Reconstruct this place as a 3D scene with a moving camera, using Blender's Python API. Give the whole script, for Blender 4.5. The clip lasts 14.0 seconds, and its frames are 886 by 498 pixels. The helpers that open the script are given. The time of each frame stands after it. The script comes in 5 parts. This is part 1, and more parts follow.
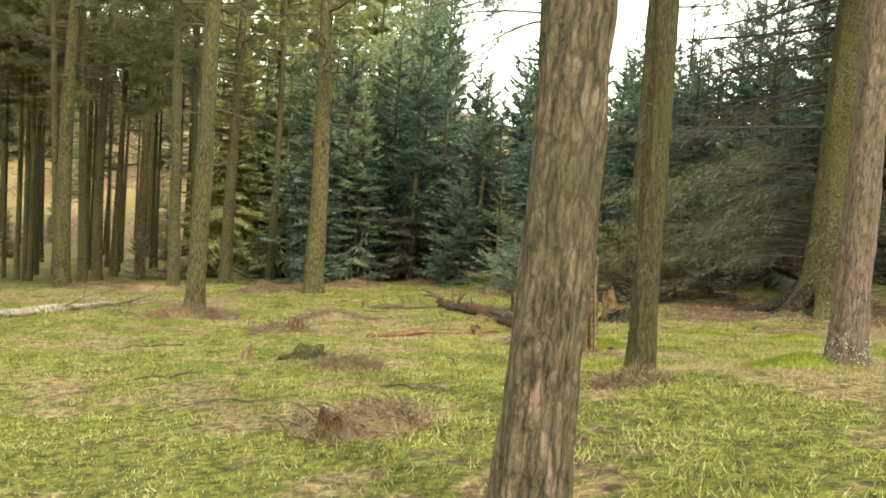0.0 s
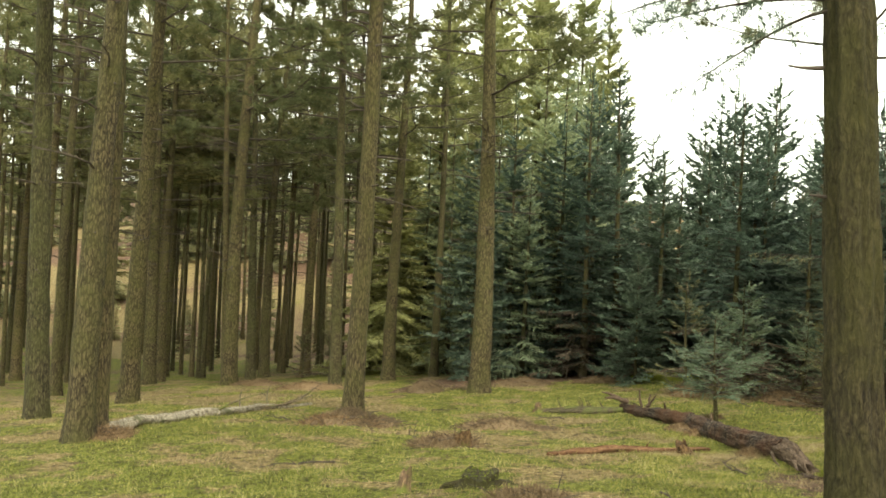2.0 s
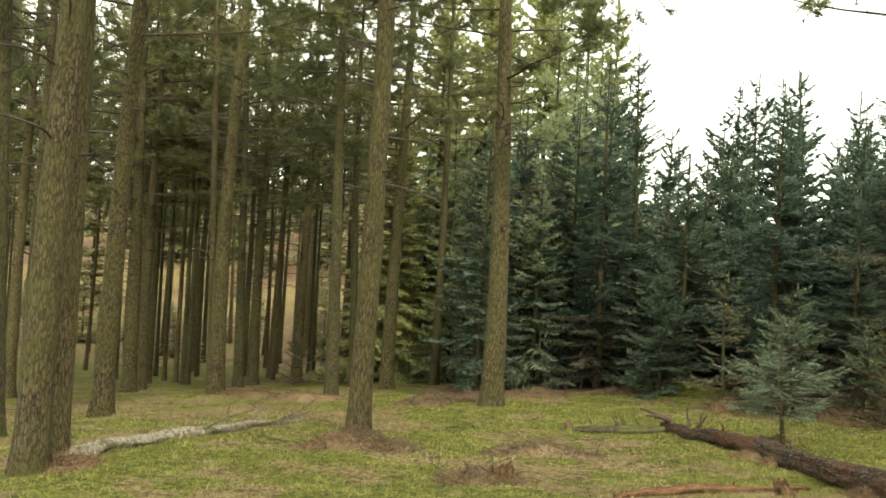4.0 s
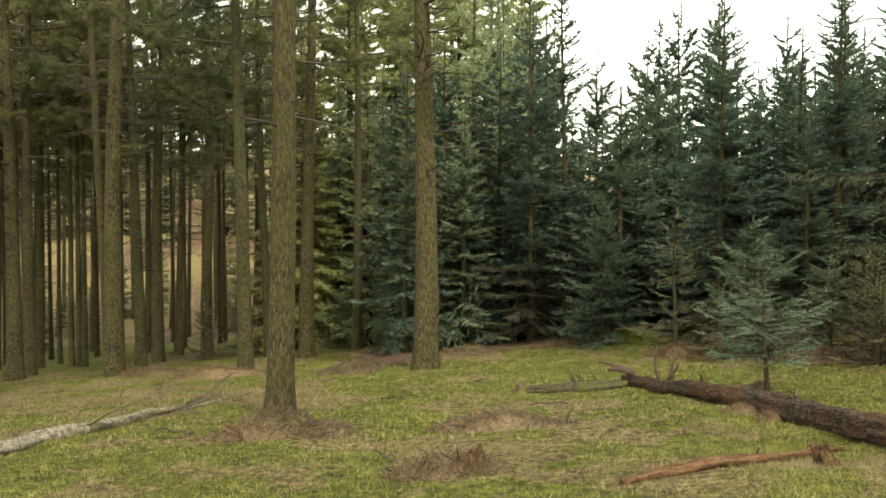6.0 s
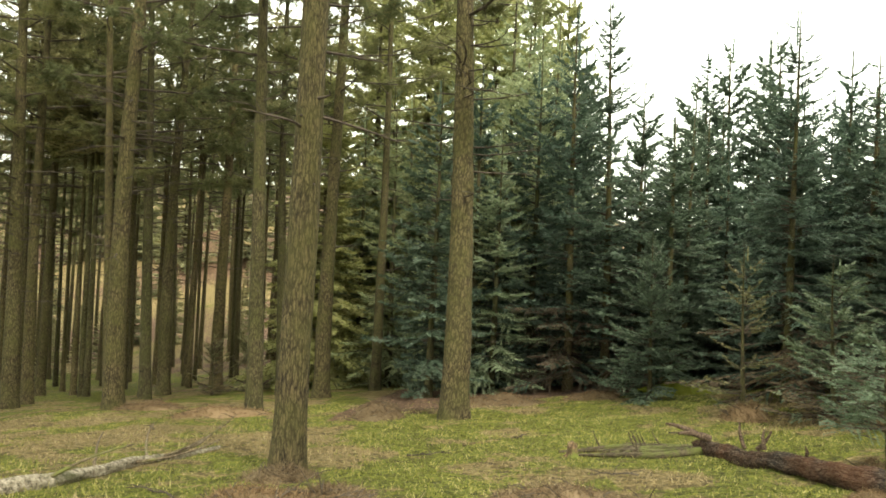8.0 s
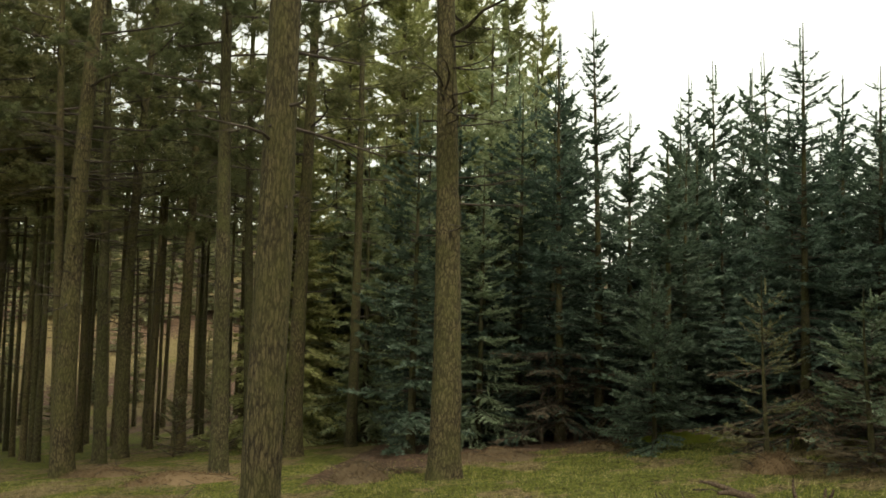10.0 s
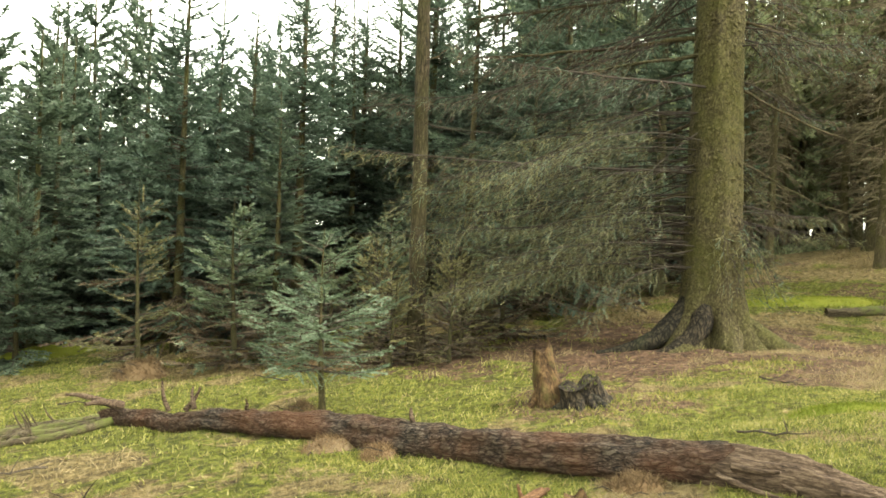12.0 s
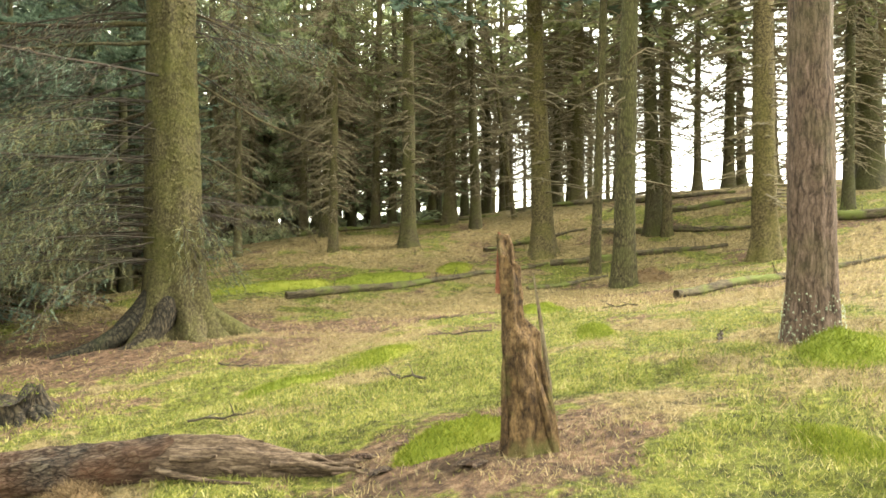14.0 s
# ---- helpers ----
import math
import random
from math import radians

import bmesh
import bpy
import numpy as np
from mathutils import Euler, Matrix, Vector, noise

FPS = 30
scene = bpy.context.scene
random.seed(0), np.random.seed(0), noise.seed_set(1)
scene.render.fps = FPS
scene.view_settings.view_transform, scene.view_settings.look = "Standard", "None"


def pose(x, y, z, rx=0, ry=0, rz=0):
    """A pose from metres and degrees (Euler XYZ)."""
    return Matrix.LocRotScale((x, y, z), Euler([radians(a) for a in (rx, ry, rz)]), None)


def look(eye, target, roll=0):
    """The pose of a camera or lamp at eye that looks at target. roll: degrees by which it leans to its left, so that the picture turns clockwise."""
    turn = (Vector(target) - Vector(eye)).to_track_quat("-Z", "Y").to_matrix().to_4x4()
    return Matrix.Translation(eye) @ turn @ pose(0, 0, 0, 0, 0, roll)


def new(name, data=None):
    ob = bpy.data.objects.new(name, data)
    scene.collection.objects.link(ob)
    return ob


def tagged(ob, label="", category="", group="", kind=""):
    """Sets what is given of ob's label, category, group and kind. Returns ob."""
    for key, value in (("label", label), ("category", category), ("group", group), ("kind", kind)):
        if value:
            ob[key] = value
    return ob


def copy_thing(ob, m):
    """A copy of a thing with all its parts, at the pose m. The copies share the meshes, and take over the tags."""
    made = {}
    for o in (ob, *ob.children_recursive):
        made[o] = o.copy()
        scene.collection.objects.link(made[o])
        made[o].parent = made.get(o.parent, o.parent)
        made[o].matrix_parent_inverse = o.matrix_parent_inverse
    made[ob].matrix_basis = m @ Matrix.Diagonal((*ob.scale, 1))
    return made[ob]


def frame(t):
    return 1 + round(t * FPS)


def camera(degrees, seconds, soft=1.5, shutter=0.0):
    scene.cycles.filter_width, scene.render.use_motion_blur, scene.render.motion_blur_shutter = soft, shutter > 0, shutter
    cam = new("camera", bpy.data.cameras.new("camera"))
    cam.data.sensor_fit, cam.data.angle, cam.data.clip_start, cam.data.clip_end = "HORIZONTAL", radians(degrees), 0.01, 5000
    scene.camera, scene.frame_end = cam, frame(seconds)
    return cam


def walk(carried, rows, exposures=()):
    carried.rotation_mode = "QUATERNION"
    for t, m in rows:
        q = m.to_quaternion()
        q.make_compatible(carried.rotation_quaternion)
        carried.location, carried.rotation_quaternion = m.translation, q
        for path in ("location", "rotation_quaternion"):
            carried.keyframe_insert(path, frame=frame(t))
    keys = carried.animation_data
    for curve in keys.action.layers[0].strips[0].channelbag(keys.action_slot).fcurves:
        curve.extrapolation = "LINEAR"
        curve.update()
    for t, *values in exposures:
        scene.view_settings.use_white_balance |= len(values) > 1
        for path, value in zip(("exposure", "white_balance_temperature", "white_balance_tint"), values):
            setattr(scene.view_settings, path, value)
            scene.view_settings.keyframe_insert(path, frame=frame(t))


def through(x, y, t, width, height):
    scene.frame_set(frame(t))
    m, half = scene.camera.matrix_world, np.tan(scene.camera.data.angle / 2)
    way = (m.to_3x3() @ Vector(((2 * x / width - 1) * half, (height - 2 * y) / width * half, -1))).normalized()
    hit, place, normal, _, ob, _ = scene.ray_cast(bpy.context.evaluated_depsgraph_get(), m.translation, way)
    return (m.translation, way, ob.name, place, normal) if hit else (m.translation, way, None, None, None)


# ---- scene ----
# ---------------------------------------------------------------- camera and walk
cam = camera(56.96, 14.0, soft=1.7)
PATH = [
    (0.0, -0.005, 0.762, 1.216, 0.22, -5.07, -4.17),
    (0.5, -0.021, 1.216, 1.179, 6.18, -4.25, -4.24),
    (1.0, -0.141, 1.626, 1.147, 6.70, -3.16, -4.44),
    (1.5, -0.221, 2.031, 1.137, 9.38, 0.71, -2.23),
    (2.0, -0.349, 2.469, 1.111, 11.46, 0.74, -2.62),
    (2.2, -0.413, 2.656, 1.072, 10.76, 0.59, -3.91),
    (4.3, -1.352, 4.528, 0.938, 10.35, 1.33, -2.73),
    (4.5, -1.433, 4.719, 0.906, 7.45, 1.98, -2.61),
    (5.0, -1.555, 5.163, 0.853, 4.84, 2.77, 0.04),
    (5.5, -1.684, 5.642, 0.806, 4.82, 2.12, -0.13),
    (6.0, -1.778, 6.096, 0.759, 4.41, -1.61, -0.05),
    (6.5, -1.884, 6.542, 0.697, 5.06, -1.68, 0.27),
    (7.0, -2.013, 7.003, 0.622, 4.67, -1.95, -2.53),
    (7.2, -2.052, 7.160, 0.618, 5.43, -1.38, -2.76),
    (9.3, -2.565, 8.925, 0.498, 4.32, 4.87, -0.84),
    (9.5, -2.596, 9.060, 0.491, 3.33, 5.40, -0.68),
    (10.0, -2.654, 9.236, 0.459, 3.59, 4.71, -1.09),
    (10.5, -2.691, 9.379, 0.427, -3.54, 3.86, -2.14),
    (11.0, -2.695, 9.463, 0.403, -11.89, 3.76, -2.63),
    (11.5, -2.646, 9.530, 0.394, -26.39, 1.05, -2.43),
    (12.0, -2.583, 9.529, 0.384, -38.24, -0.27, -1.96),
    (12.5, -2.514, 9.536, 0.367, -48.38, -0.11, -1.40),
    (13.0, -2.420, 9.480, 0.364, -60.89, -0.15, -0.72),
    (13.5, -2.368, 9.417, 0.365, -67.43, -0.18, -0.04),
    (14.0, -2.338, 9.354, 0.374, -73.39, -0.31, 0.36),
]
EXPOSURES = [(0.0, 0.56), (0.5, 0.38), (2.0, 0.08), (5.0, -0.06), (5.5, -0.10), (6.5, 0.10), (7.2, 0.32), (9.5, -0.52), (10.0, -0.82), (10.5, -0.32), (11.0, 0.06), (11.5, 0.60), (12.5, 0.85), (13.0, 0.95), (13.5, 1.22), (14.0, 1.18)]
walk(cam, [(t, pose(x, y, z, 90 + pitch, roll, yaw)) for t, x, y, z, yaw, pitch, roll in PATH], EXPOSURES)

# ---------------------------------------------------------------- world and sun
SUN_TURN, SUN_HEIGHT = 148.0, 44.0      # clockwise from +y, and above the horizon
world = bpy.data.worlds.new("hazy_sky")
scene.world = world
world.use_nodes = True
wn, wl = world.node_tree.nodes, world.node_tree.links
sky = wn.new("ShaderNodeTexSky")
sky.sky_type, sky.sun_disc = "NISHITA", False
sky.sun_elevation, sky.sun_rotation = radians(SUN_HEIGHT), radians(SUN_TURN)
sky.air_density, sky.dust_density, sky.ozone_density = 1.0, 4.0, 1.0
haze = wn.new("ShaderNodeMix")
haze.data_type = "RGBA"
haze.inputs[0].default_value = 0.72
haze.inputs[7].default_value = (13.0, 13.1, 11.0, 1)   # thin white cloud over the blue
wl.new(sky.outputs[0], haze.inputs[6])
wl.new(haze.outputs[2], wn["Background"].inputs[0])
wn["Background"].inputs[1].default_value = 0.25
sun_data = bpy.data.lights.new("sun", "SUN")
sun_data.energy, sun_data.angle, sun_data.color = 3.6, radians(6), (1.0, 0.94, 0.82)
sun_ob = new("sun", sun_data)
a_, e_ = radians(SUN_TURN), radians(SUN_HEIGHT)
sun_ob.matrix_world = look((0, 0, 0), (-math.sin(a_) * math.cos(e_), -math.cos(a_) * math.cos(e_), -math.sin(e_)))

# ---------------------------------------------------------------- materials
def material(name, rough=0.8):
    m = bpy.data.materials.new(name)
    m.use_nodes = True
    b = m.node_tree.nodes["Principled BSDF"]
    b.inputs["Roughness"].default_value = rough
    b.inputs["Specular IOR Level"].default_value = 0.25
    return m, m.node_tree.nodes, m.node_tree.links, b


def ramp(n, stops):
    r = n.new("ShaderNodeValToRGB")
    while len(r.color_ramp.elements) < len(stops):
        r.color_ramp.elements.new(0.5)
    for el, (p, c) in zip(r.color_ramp.elements, stops):
        el.position, el.color = p, (*c, 1)
    return r


def noise_node(n, l, scale, detail=5.0, rough=0.6, stretch=None):
    t = n.new("ShaderNodeTexNoise")
    t.inputs["Scale"].default_value, t.inputs["Detail"].default_value, t.inputs["Roughness"].default_value = scale, detail, rough
    c = n.new("ShaderNodeTexCoord")
    if stretch:
        mp = n.new("ShaderNodeMapping")
        mp.inputs["Scale"].default_value = stretch
        l.new(c.outputs["Object"], mp.inputs[0])
        l.new(mp.outputs[0], t.inputs[0])
    else:
        l.new(c.outputs["Object"], t.inputs[0])
    return t


def mix(n, l, a, b, fac, mode="MIX"):
    m = n.new("ShaderNodeMix")
    m.data_type, m.blend_type = "RGBA", mode
    for sock, v in ((m.inputs[0], fac), (m.inputs[6], a), (m.inputs[7], b)):
        if hasattr(v, "is_output"):
            l.new(v, sock)
        elif isinstance(v, float):
            sock.default_value = v
        else:
            sock.default_value = (*v, 1)
    return m.outputs[2]


def bump(n, l, b, height, strength, distance):
    bp = n.new("ShaderNodeBump")
    bp.inputs["Strength"].default_value, bp.inputs["Distance"].default_value = strength, distance
    l.new(height, bp.inputs["Height"])
    l.new(bp.outputs[0], b.inputs["Normal"])


def bark(name, dark, mid, light, moss, moss_at=0.55, cell=26.0, tall=0.16, depth=0.02, plates=0.2, crisp=0.75, flake=None):
    """Fissured bark: upright ridges and flaking plates, fine grain, and algae in patches."""
    m, n, l, b = material(name, 0.9)
    warp = noise_node(n, l, 7.0, 3.0)
    c = n.new("ShaderNodeTexCoord")
    add = n.new("ShaderNodeVectorMath")
    add.operation = "MULTIPLY_ADD"
    add.inputs[1].default_value = (0.05, 0.05, 0.16)
    l.new(warp.outputs["Color"], add.inputs[0])
    l.new(c.outputs["Object"], add.inputs[2])
    mp = n.new("ShaderNodeMapping")
    mp.inputs["Scale"].default_value = (1, 1, tall)
    l.new(add.outputs[0], mp.inputs[0])
    v = n.new("ShaderNodeTexVoronoi")
    v.feature = "DISTANCE_TO_EDGE"
    v.inputs["Scale"].default_value = cell
    l.new(mp.outputs[0], v.inputs["Vector"])
    plate = ramp(n, [(0.0, (0, 0, 0)), (0.20, (1, 1, 1))])
    l.new(v.outputs["Distance"], plate.inputs[0])
    ridge = n.new("ShaderNodeTexNoise")
    ridge.inputs["Scale"].default_value, ridge.inputs["Detail"].default_value, ridge.inputs["Roughness"].default_value = cell * 1.3, 7.0, 0.72
    l.new(mp.outputs[0], ridge.inputs["Vector"])
    fine = noise_node(n, l, 70.0, 4.0, 0.7, (1, 1, 0.5))
    h1 = n.new("ShaderNodeMix")
    h1.inputs[0].default_value = plates
    l.new(ridge.outputs[0], h1.inputs[2])
    l.new(plate.outputs[0], h1.inputs[3])
    h2 = n.new("ShaderNodeMath")
    h2.operation = "MULTIPLY_ADD"
    h2.inputs[1].default_value = 0.30
    l.new(fine.outputs[0], h2.inputs[0])
    l.new(h1.outputs[0], h2.inputs[2])
    mean = 0.5 * (1 - plates) + 0.88 * plates + 0.15
    tone = ramp(n, [(mean - 0.24 * crisp, dark), (mean - 0.01, mid), (mean + 0.20 * crisp, light)])
    l.new(h2.outputs[0], tone.inputs[0])
    patch = noise_node(n, l, 1.6, 6.0, 0.65)
    pr = ramp(n, [(moss_at - 0.10, (0, 0, 0)), (moss_at + 0.14, (1, 1, 1))])
    l.new(patch.outputs[0], pr.inputs[0])
    col = tone.outputs[0]
    algae = mix(n, l, mix(n, l, dark, moss, 0.25), moss, h2.outputs[0])
    half = n.new("ShaderNodeMath")
    half.operation = "MULTIPLY"
    half.inputs[1].default_value = 0.7
    l.new(pr.outputs[0], half.inputs[0])
    col = mix(n, l, col, algae, half.outputs[0])
    if flake:          # patches where the outer bark has flaked off
        spot = noise_node(n, l, 9.0, 5.0, 0.7, (1, 1, 0.35))
        sr = ramp(n, [(0.57, (0, 0, 0)), (0.66, (1, 1, 1))])
        l.new(spot.outputs[0], sr.inputs[0])
        worn = n.new("ShaderNodeMath")
        worn.operation = "MULTIPLY"
        l.new(sr.outputs[0], worn.inputs[0])
        l.new(plate.outputs[0], worn.inputs[1])
        col = mix(n, l, col, mix(n, l, mid, flake, h2.outputs[0]), worn.outputs[0])
    info = n.new("ShaderNodeObjectInfo")
    vary = ramp(n, [(0.0, (0.72, 0.76, 0.70)), (1.0, (1.12, 1.04, 1.0))])
    l.new(info.outputs["Random"], vary.inputs[0])
    col = mix(n, l, col, vary.outputs[0], 1.0, "MULTIPLY")
    l.new(col, b.inputs["Base Color"])
    bump(n, l, b, h2.outputs[0], 1.0, depth)
    return m


def leaf(name, stops, through=0.35, clump=1.3, rough=0.55):
    """Needles and blades: colour varies from piece to piece and from clump to clump; a little light comes through."""
    m, n, l, b = material(name, rough)
    geo = n.new("ShaderNodeNewGeometry")
    r = ramp(n, stops)
    big = noise_node(n, l, clump, 3.0)
    ad = n.new("ShaderNodeMath")
    ad.operation = "MULTIPLY_ADD"
    ad.inputs[1].default_value = 0.6
    l.new(geo.outputs["Random Per Island"], ad.inputs[0])
    l.new(big.outputs[0], ad.inputs[2])
    sub = n.new("ShaderNodeMath")
    sub.operation = "SUBTRACT"
    sub.inputs[1].default_value = 0.30
    l.new(ad.outputs[0], sub.inputs[0])
    l.new(sub.outputs[0], r.inputs[0])
    info = n.new("ShaderNodeObjectInfo")
    vary = ramp(n, [(0.0, (0.8, 0.85, 0.85)), (1.0, (1.15, 1.1, 1.0))])
    l.new(info.outputs["Random"], vary.inputs[0])
    col = mix(n, l, r.outputs[0], vary.outputs[0], 1.0, "MULTIPLY")
    l.new(col, b.inputs["Base Color"])
    t = n.new("ShaderNodeBsdfTranslucent")
    l.new(col, t.inputs[0])
    ms = n.new("ShaderNodeMixShader")
    ms.inputs[0].default_value = through
    l.new(b.outputs[0], ms.inputs[1])
    l.new(t.outputs[0], ms.inputs[2])
    l.new(ms.outputs[0], n["Material Output"].inputs[0])
    return m


def rotten(name, dark, mid, light, moss, moss_at=0.6, stretch=(3, 3, 0.35), depth=0.015, scale=18.0):
    """Split, weathered wood whose grain runs along the object's z axis."""
    m, n, l, b = material(name, 0.95)
    g = noise_node(n, l, scale, 8.0, 0.72, stretch)
    g2 = noise_node(n, l, 55.0, 5.0, 0.7, (1, 1, 0.45))
    h = n.new("ShaderNodeMix")
    h.inputs[0].default_value = 0.38
    l.new(g.outputs[0], h.inputs[2])
    l.new(g2.outputs[0], h.inputs[3])
    r = ramp(n, [(0.38, dark), (0.5, mid), (0.64, light)])
    l.new(h.outputs[0], r.inputs[0])
    p = noise_node(n, l, 2.2, 5.0, 0.65)
    pr = ramp(n, [(moss_at - 0.06, (0, 0, 0)), (moss_at + 0.06, (1, 1, 1))])
    l.new(p.outputs[0], pr.inputs[0])
    l.new(mix(n, l, r.outputs[0], moss, pr.outputs[0]), b.inputs["Base Color"])
    bump(n, l, b, h.outputs[0], 1.0, depth * 1.3)
    return m


PINE_BARK = bark("pine_bark", (0.022, 0.017, 0.009), (0.090, 0.073, 0.035), (0.178, 0.145, 0.072), (0.100, 0.102, 0.028), 0.49, 26.0, 0.26, 0.04, 0.16, 0.62)
DARK_BARK = bark("dark_pine_bark", (0.018, 0.013, 0.008), (0.068, 0.051, 0.031), (0.14, 0.108, 0.068), (0.085, 0.084, 0.026), 0.49)
NEAR_BARK = bark("plated_pine_bark", (0.022, 0.016, 0.010), (0.120, 0.091, 0.054), (0.285, 0.21, 0.145), (0.105, 0.10, 0.038), 0.55, 28.0, 0.19, 0.05, 0.13, 0.9, (0.42, 0.27, 0.21))
RED_BARK = bark("red_pine_bark", (0.028, 0.019, 0.014), (0.115, 0.081, 0.061), (0.22, 0.16, 0.127), (0.115, 0.112, 0.045), 0.56, 30.0, 0.20, 0.025, 0.12, 0.85)
SPRUCE_BARK = bark("spruce_bark", (0.018, 0.014, 0.009), (0.071, 0.059, 0.031), (0.136, 0.116, 0.061), (0.085, 0.090, 0.020), 0.48, 26.0, 0.5, 0.02, 0.12)
MOSSY_BARK = bark("mossy_spruce_bark", (0.021, 0.017, 0.008), (0.087, 0.072, 0.032), (0.171, 0.146, 0.070), (0.115, 0.117, 0.022), 0.53, 22.0, 0.8, 0.03, 0.12)
TWIG_BARK, n_, l_, b_ = material("twig_bark", 0.9)
r_ = ramp(n_, [(0.35, (0.035, 0.027, 0.019)), (0.7, (0.10, 0.08, 0.058))])
l_.new(noise_node(n_, l_, 9.0, 4.0).outputs[0], r_.inputs[0])
l_.new(r_.outputs[0], b_.inputs["Base Color"])
DARK_TWIG, n_, l_, b_ = material("dark_bough_bark", 0.9)
r_ = ramp(n_, [(0.35, (0.022, 0.017, 0.012)), (0.7, (0.060, 0.048, 0.034))])
l_.new(noise_node(n_, l_, 9.0, 4.0).outputs[0], r_.inputs[0])
l_.new(r_.outputs[0], b_.inputs["Base Color"])
GREY_TWIG, n_, l_, b_ = material("grey_dead_twig", 0.9)
r_ = ramp(n_, [(0.35, (0.07, 0.055, 0.03)), (0.7, (0.20, 0.17, 0.10))])
l_.new(noise_node(n_, l_, 9.0, 4.0).outputs[0], r_.inputs[0])
l_.new(r_.outputs[0], b_.inputs["Base Color"])

SITKA = leaf("blue_green_needles", [(0.1, (0.030, 0.050, 0.032)), (0.45, (0.088, 0.128, 0.088)), (0.9, (0.20, 0.26, 0.19))], 0.40)
SITKA_YOUNG = leaf("pale_young_needles", [(0.1, (0.055, 0.078, 0.039)), (0.5, (0.148, 0.195, 0.117)), (0.9, (0.265, 0.312, 0.211))])
# blue-green needles with sunlight and distant haze painted in as a paler colour
SUN_HAZE_PALE = leaf("pale_blue_green_needles", [(0.1, (0.115, 0.149, 0.081)), (0.45, (0.287, 0.345, 0.196)), (0.9, (0.483, 0.529, 0.333))], 0.5)
# the yellow brightness is sunshine on the tall crowns, painted into the needles
SUN_YELLOW = leaf("yellow_green_needles", [(0.1, (0.149, 0.161, 0.063)), (0.5, (0.356, 0.374, 0.155)), (0.9, (0.552, 0.552, 0.287))], 0.5)
# drab olive needles, lightened to stand for distant sun and haze
DRAB_LIT = leaf("drab_far_needles", [(0.1, (0.130, 0.137, 0.065)), (0.5, (0.286, 0.280, 0.143)), (0.9, (0.468, 0.448, 0.260))], 0.5)
LICHEN = leaf("grey_green_lichen", [(0.1, (0.14, 0.17, 0.12)), (0.5, (0.27, 0.31, 0.23)), (0.9, (0.42, 0.46, 0.37))], 0.1)
PINE = leaf("pine_needles", [(0.1, (0.072, 0.083, 0.034)), (0.5, (0.163, 0.172, 0.072)), (0.9, (0.299, 0.305, 0.143))], 0.42)
OLIVE = leaf("olive_old_needles", [(0.1, (0.075, 0.076, 0.033)), (0.45, (0.185, 0.178, 0.085)), (0.9, (0.33, 0.31, 0.165))], 0.5)
BROWN = leaf("brown_dead_needles", [(0.1, (0.05, 0.036, 0.024)), (0.5, (0.12, 0.09, 0.058)), (0.9, (0.21, 0.17, 0.11))], 0.3)
GRASS = leaf("moss_and_grass", [(0.12, (0.045, 0.055, 0.010)), (0.38, (0.148, 0.168, 0.030)), (0.62, (0.31, 0.30, 0.07)), (0.85, (0.50, 0.43, 0.19))], 0.3, 2.2, 0.7)
STRAW = leaf("dry_straw_grass", [(0.1, (0.10, 0.068, 0.03)), (0.45, (0.28, 0.215, 0.105)), (0.9, (0.54, 0.43, 0.25))], 0.3, 2.6, 0.7)
MOSS = leaf("bright_moss", [(0.1, (0.068, 0.085, 0.007)), (0.5, (0.170, 0.204, 0.019)), (0.9, (0.306, 0.320, 0.054))], 0.35, 1.6, 0.8)
BRACKEN = leaf("brown_brash", [(0.1, (0.070, 0.045, 0.024)), (0.5, (0.175, 0.117, 0.062)), (0.9, (0.300, 0.222, 0.132))], 0.2, 1.0, 0.8)

LOG_BARK = bark("log_bark", (0.012, 0.009, 0.007), (0.085, 0.060, 0.044), (0.20, 0.158, 0.122), (0.20, 0.085, 0.040), 0.50, 34.0, 0.32, 0.05, 0.16, 0.65)
ROOT_BARK = bark("dark_wet_root", (0.007, 0.006, 0.004), (0.036, 0.030, 0.019), (0.09, 0.075, 0.045), (0.06, 0.075, 0.03), 0.62, 18.0, 0.4, 0.03, 0.2)
LOG_WOOD = rotten("split_log_wood", (0.014, 0.009, 0.006), (0.082, 0.055, 0.034), (0.211, 0.156, 0.105), (0.101, 0.094, 0.039), 0.76)
SNAG_WOOD = rotten("snag_wood", (0.012, 0.006, 0.004), (0.090, 0.054, 0.023), (0.245, 0.155, 0.068), (0.094, 0.090, 0.025), 0.56, (2.0, 2.0, 0.9), 0.04, 11.0)
SNAG_RED = rotten("red_heartwood", (0.06, 0.022, 0.012), (0.20, 0.075, 0.04), (0.36, 0.18, 0.11), (0.3, 0.12, 0.06), 0.8)
STUMP_WOOD = rotten("stump_wood", (0.03, 0.02, 0.012), (0.13, 0.085, 0.05), (0.30, 0.20, 0.11), (0.13, 0.15, 0.03), 0.52)
BIRCH = rotten("pale_birch_bark", (0.035, 0.027, 0.017), (0.24, 0.21, 0.145), (0.50, 0.45, 0.34), (0.10, 0.10, 0.045), 0.60, (1.6, 1.6, 2.2), 0.03, 9.0)
OLIVE_BARK = bark("olive_pine_bark", (0.010, 0.008, 0.005), (0.056, 0.047, 0.022), (0.125, 0.106, 0.050), (0.082, 0.084, 0.018), 0.47, 34.0, 0.34, 0.05, 0.07, 0.75)
RED_ROT = rotten("red_rotten_wood", (0.024, 0.010, 0.006), (0.115, 0.058, 0.026), (0.25, 0.15, 0.075), (0.059, 0.059, 0.018), 0.7)
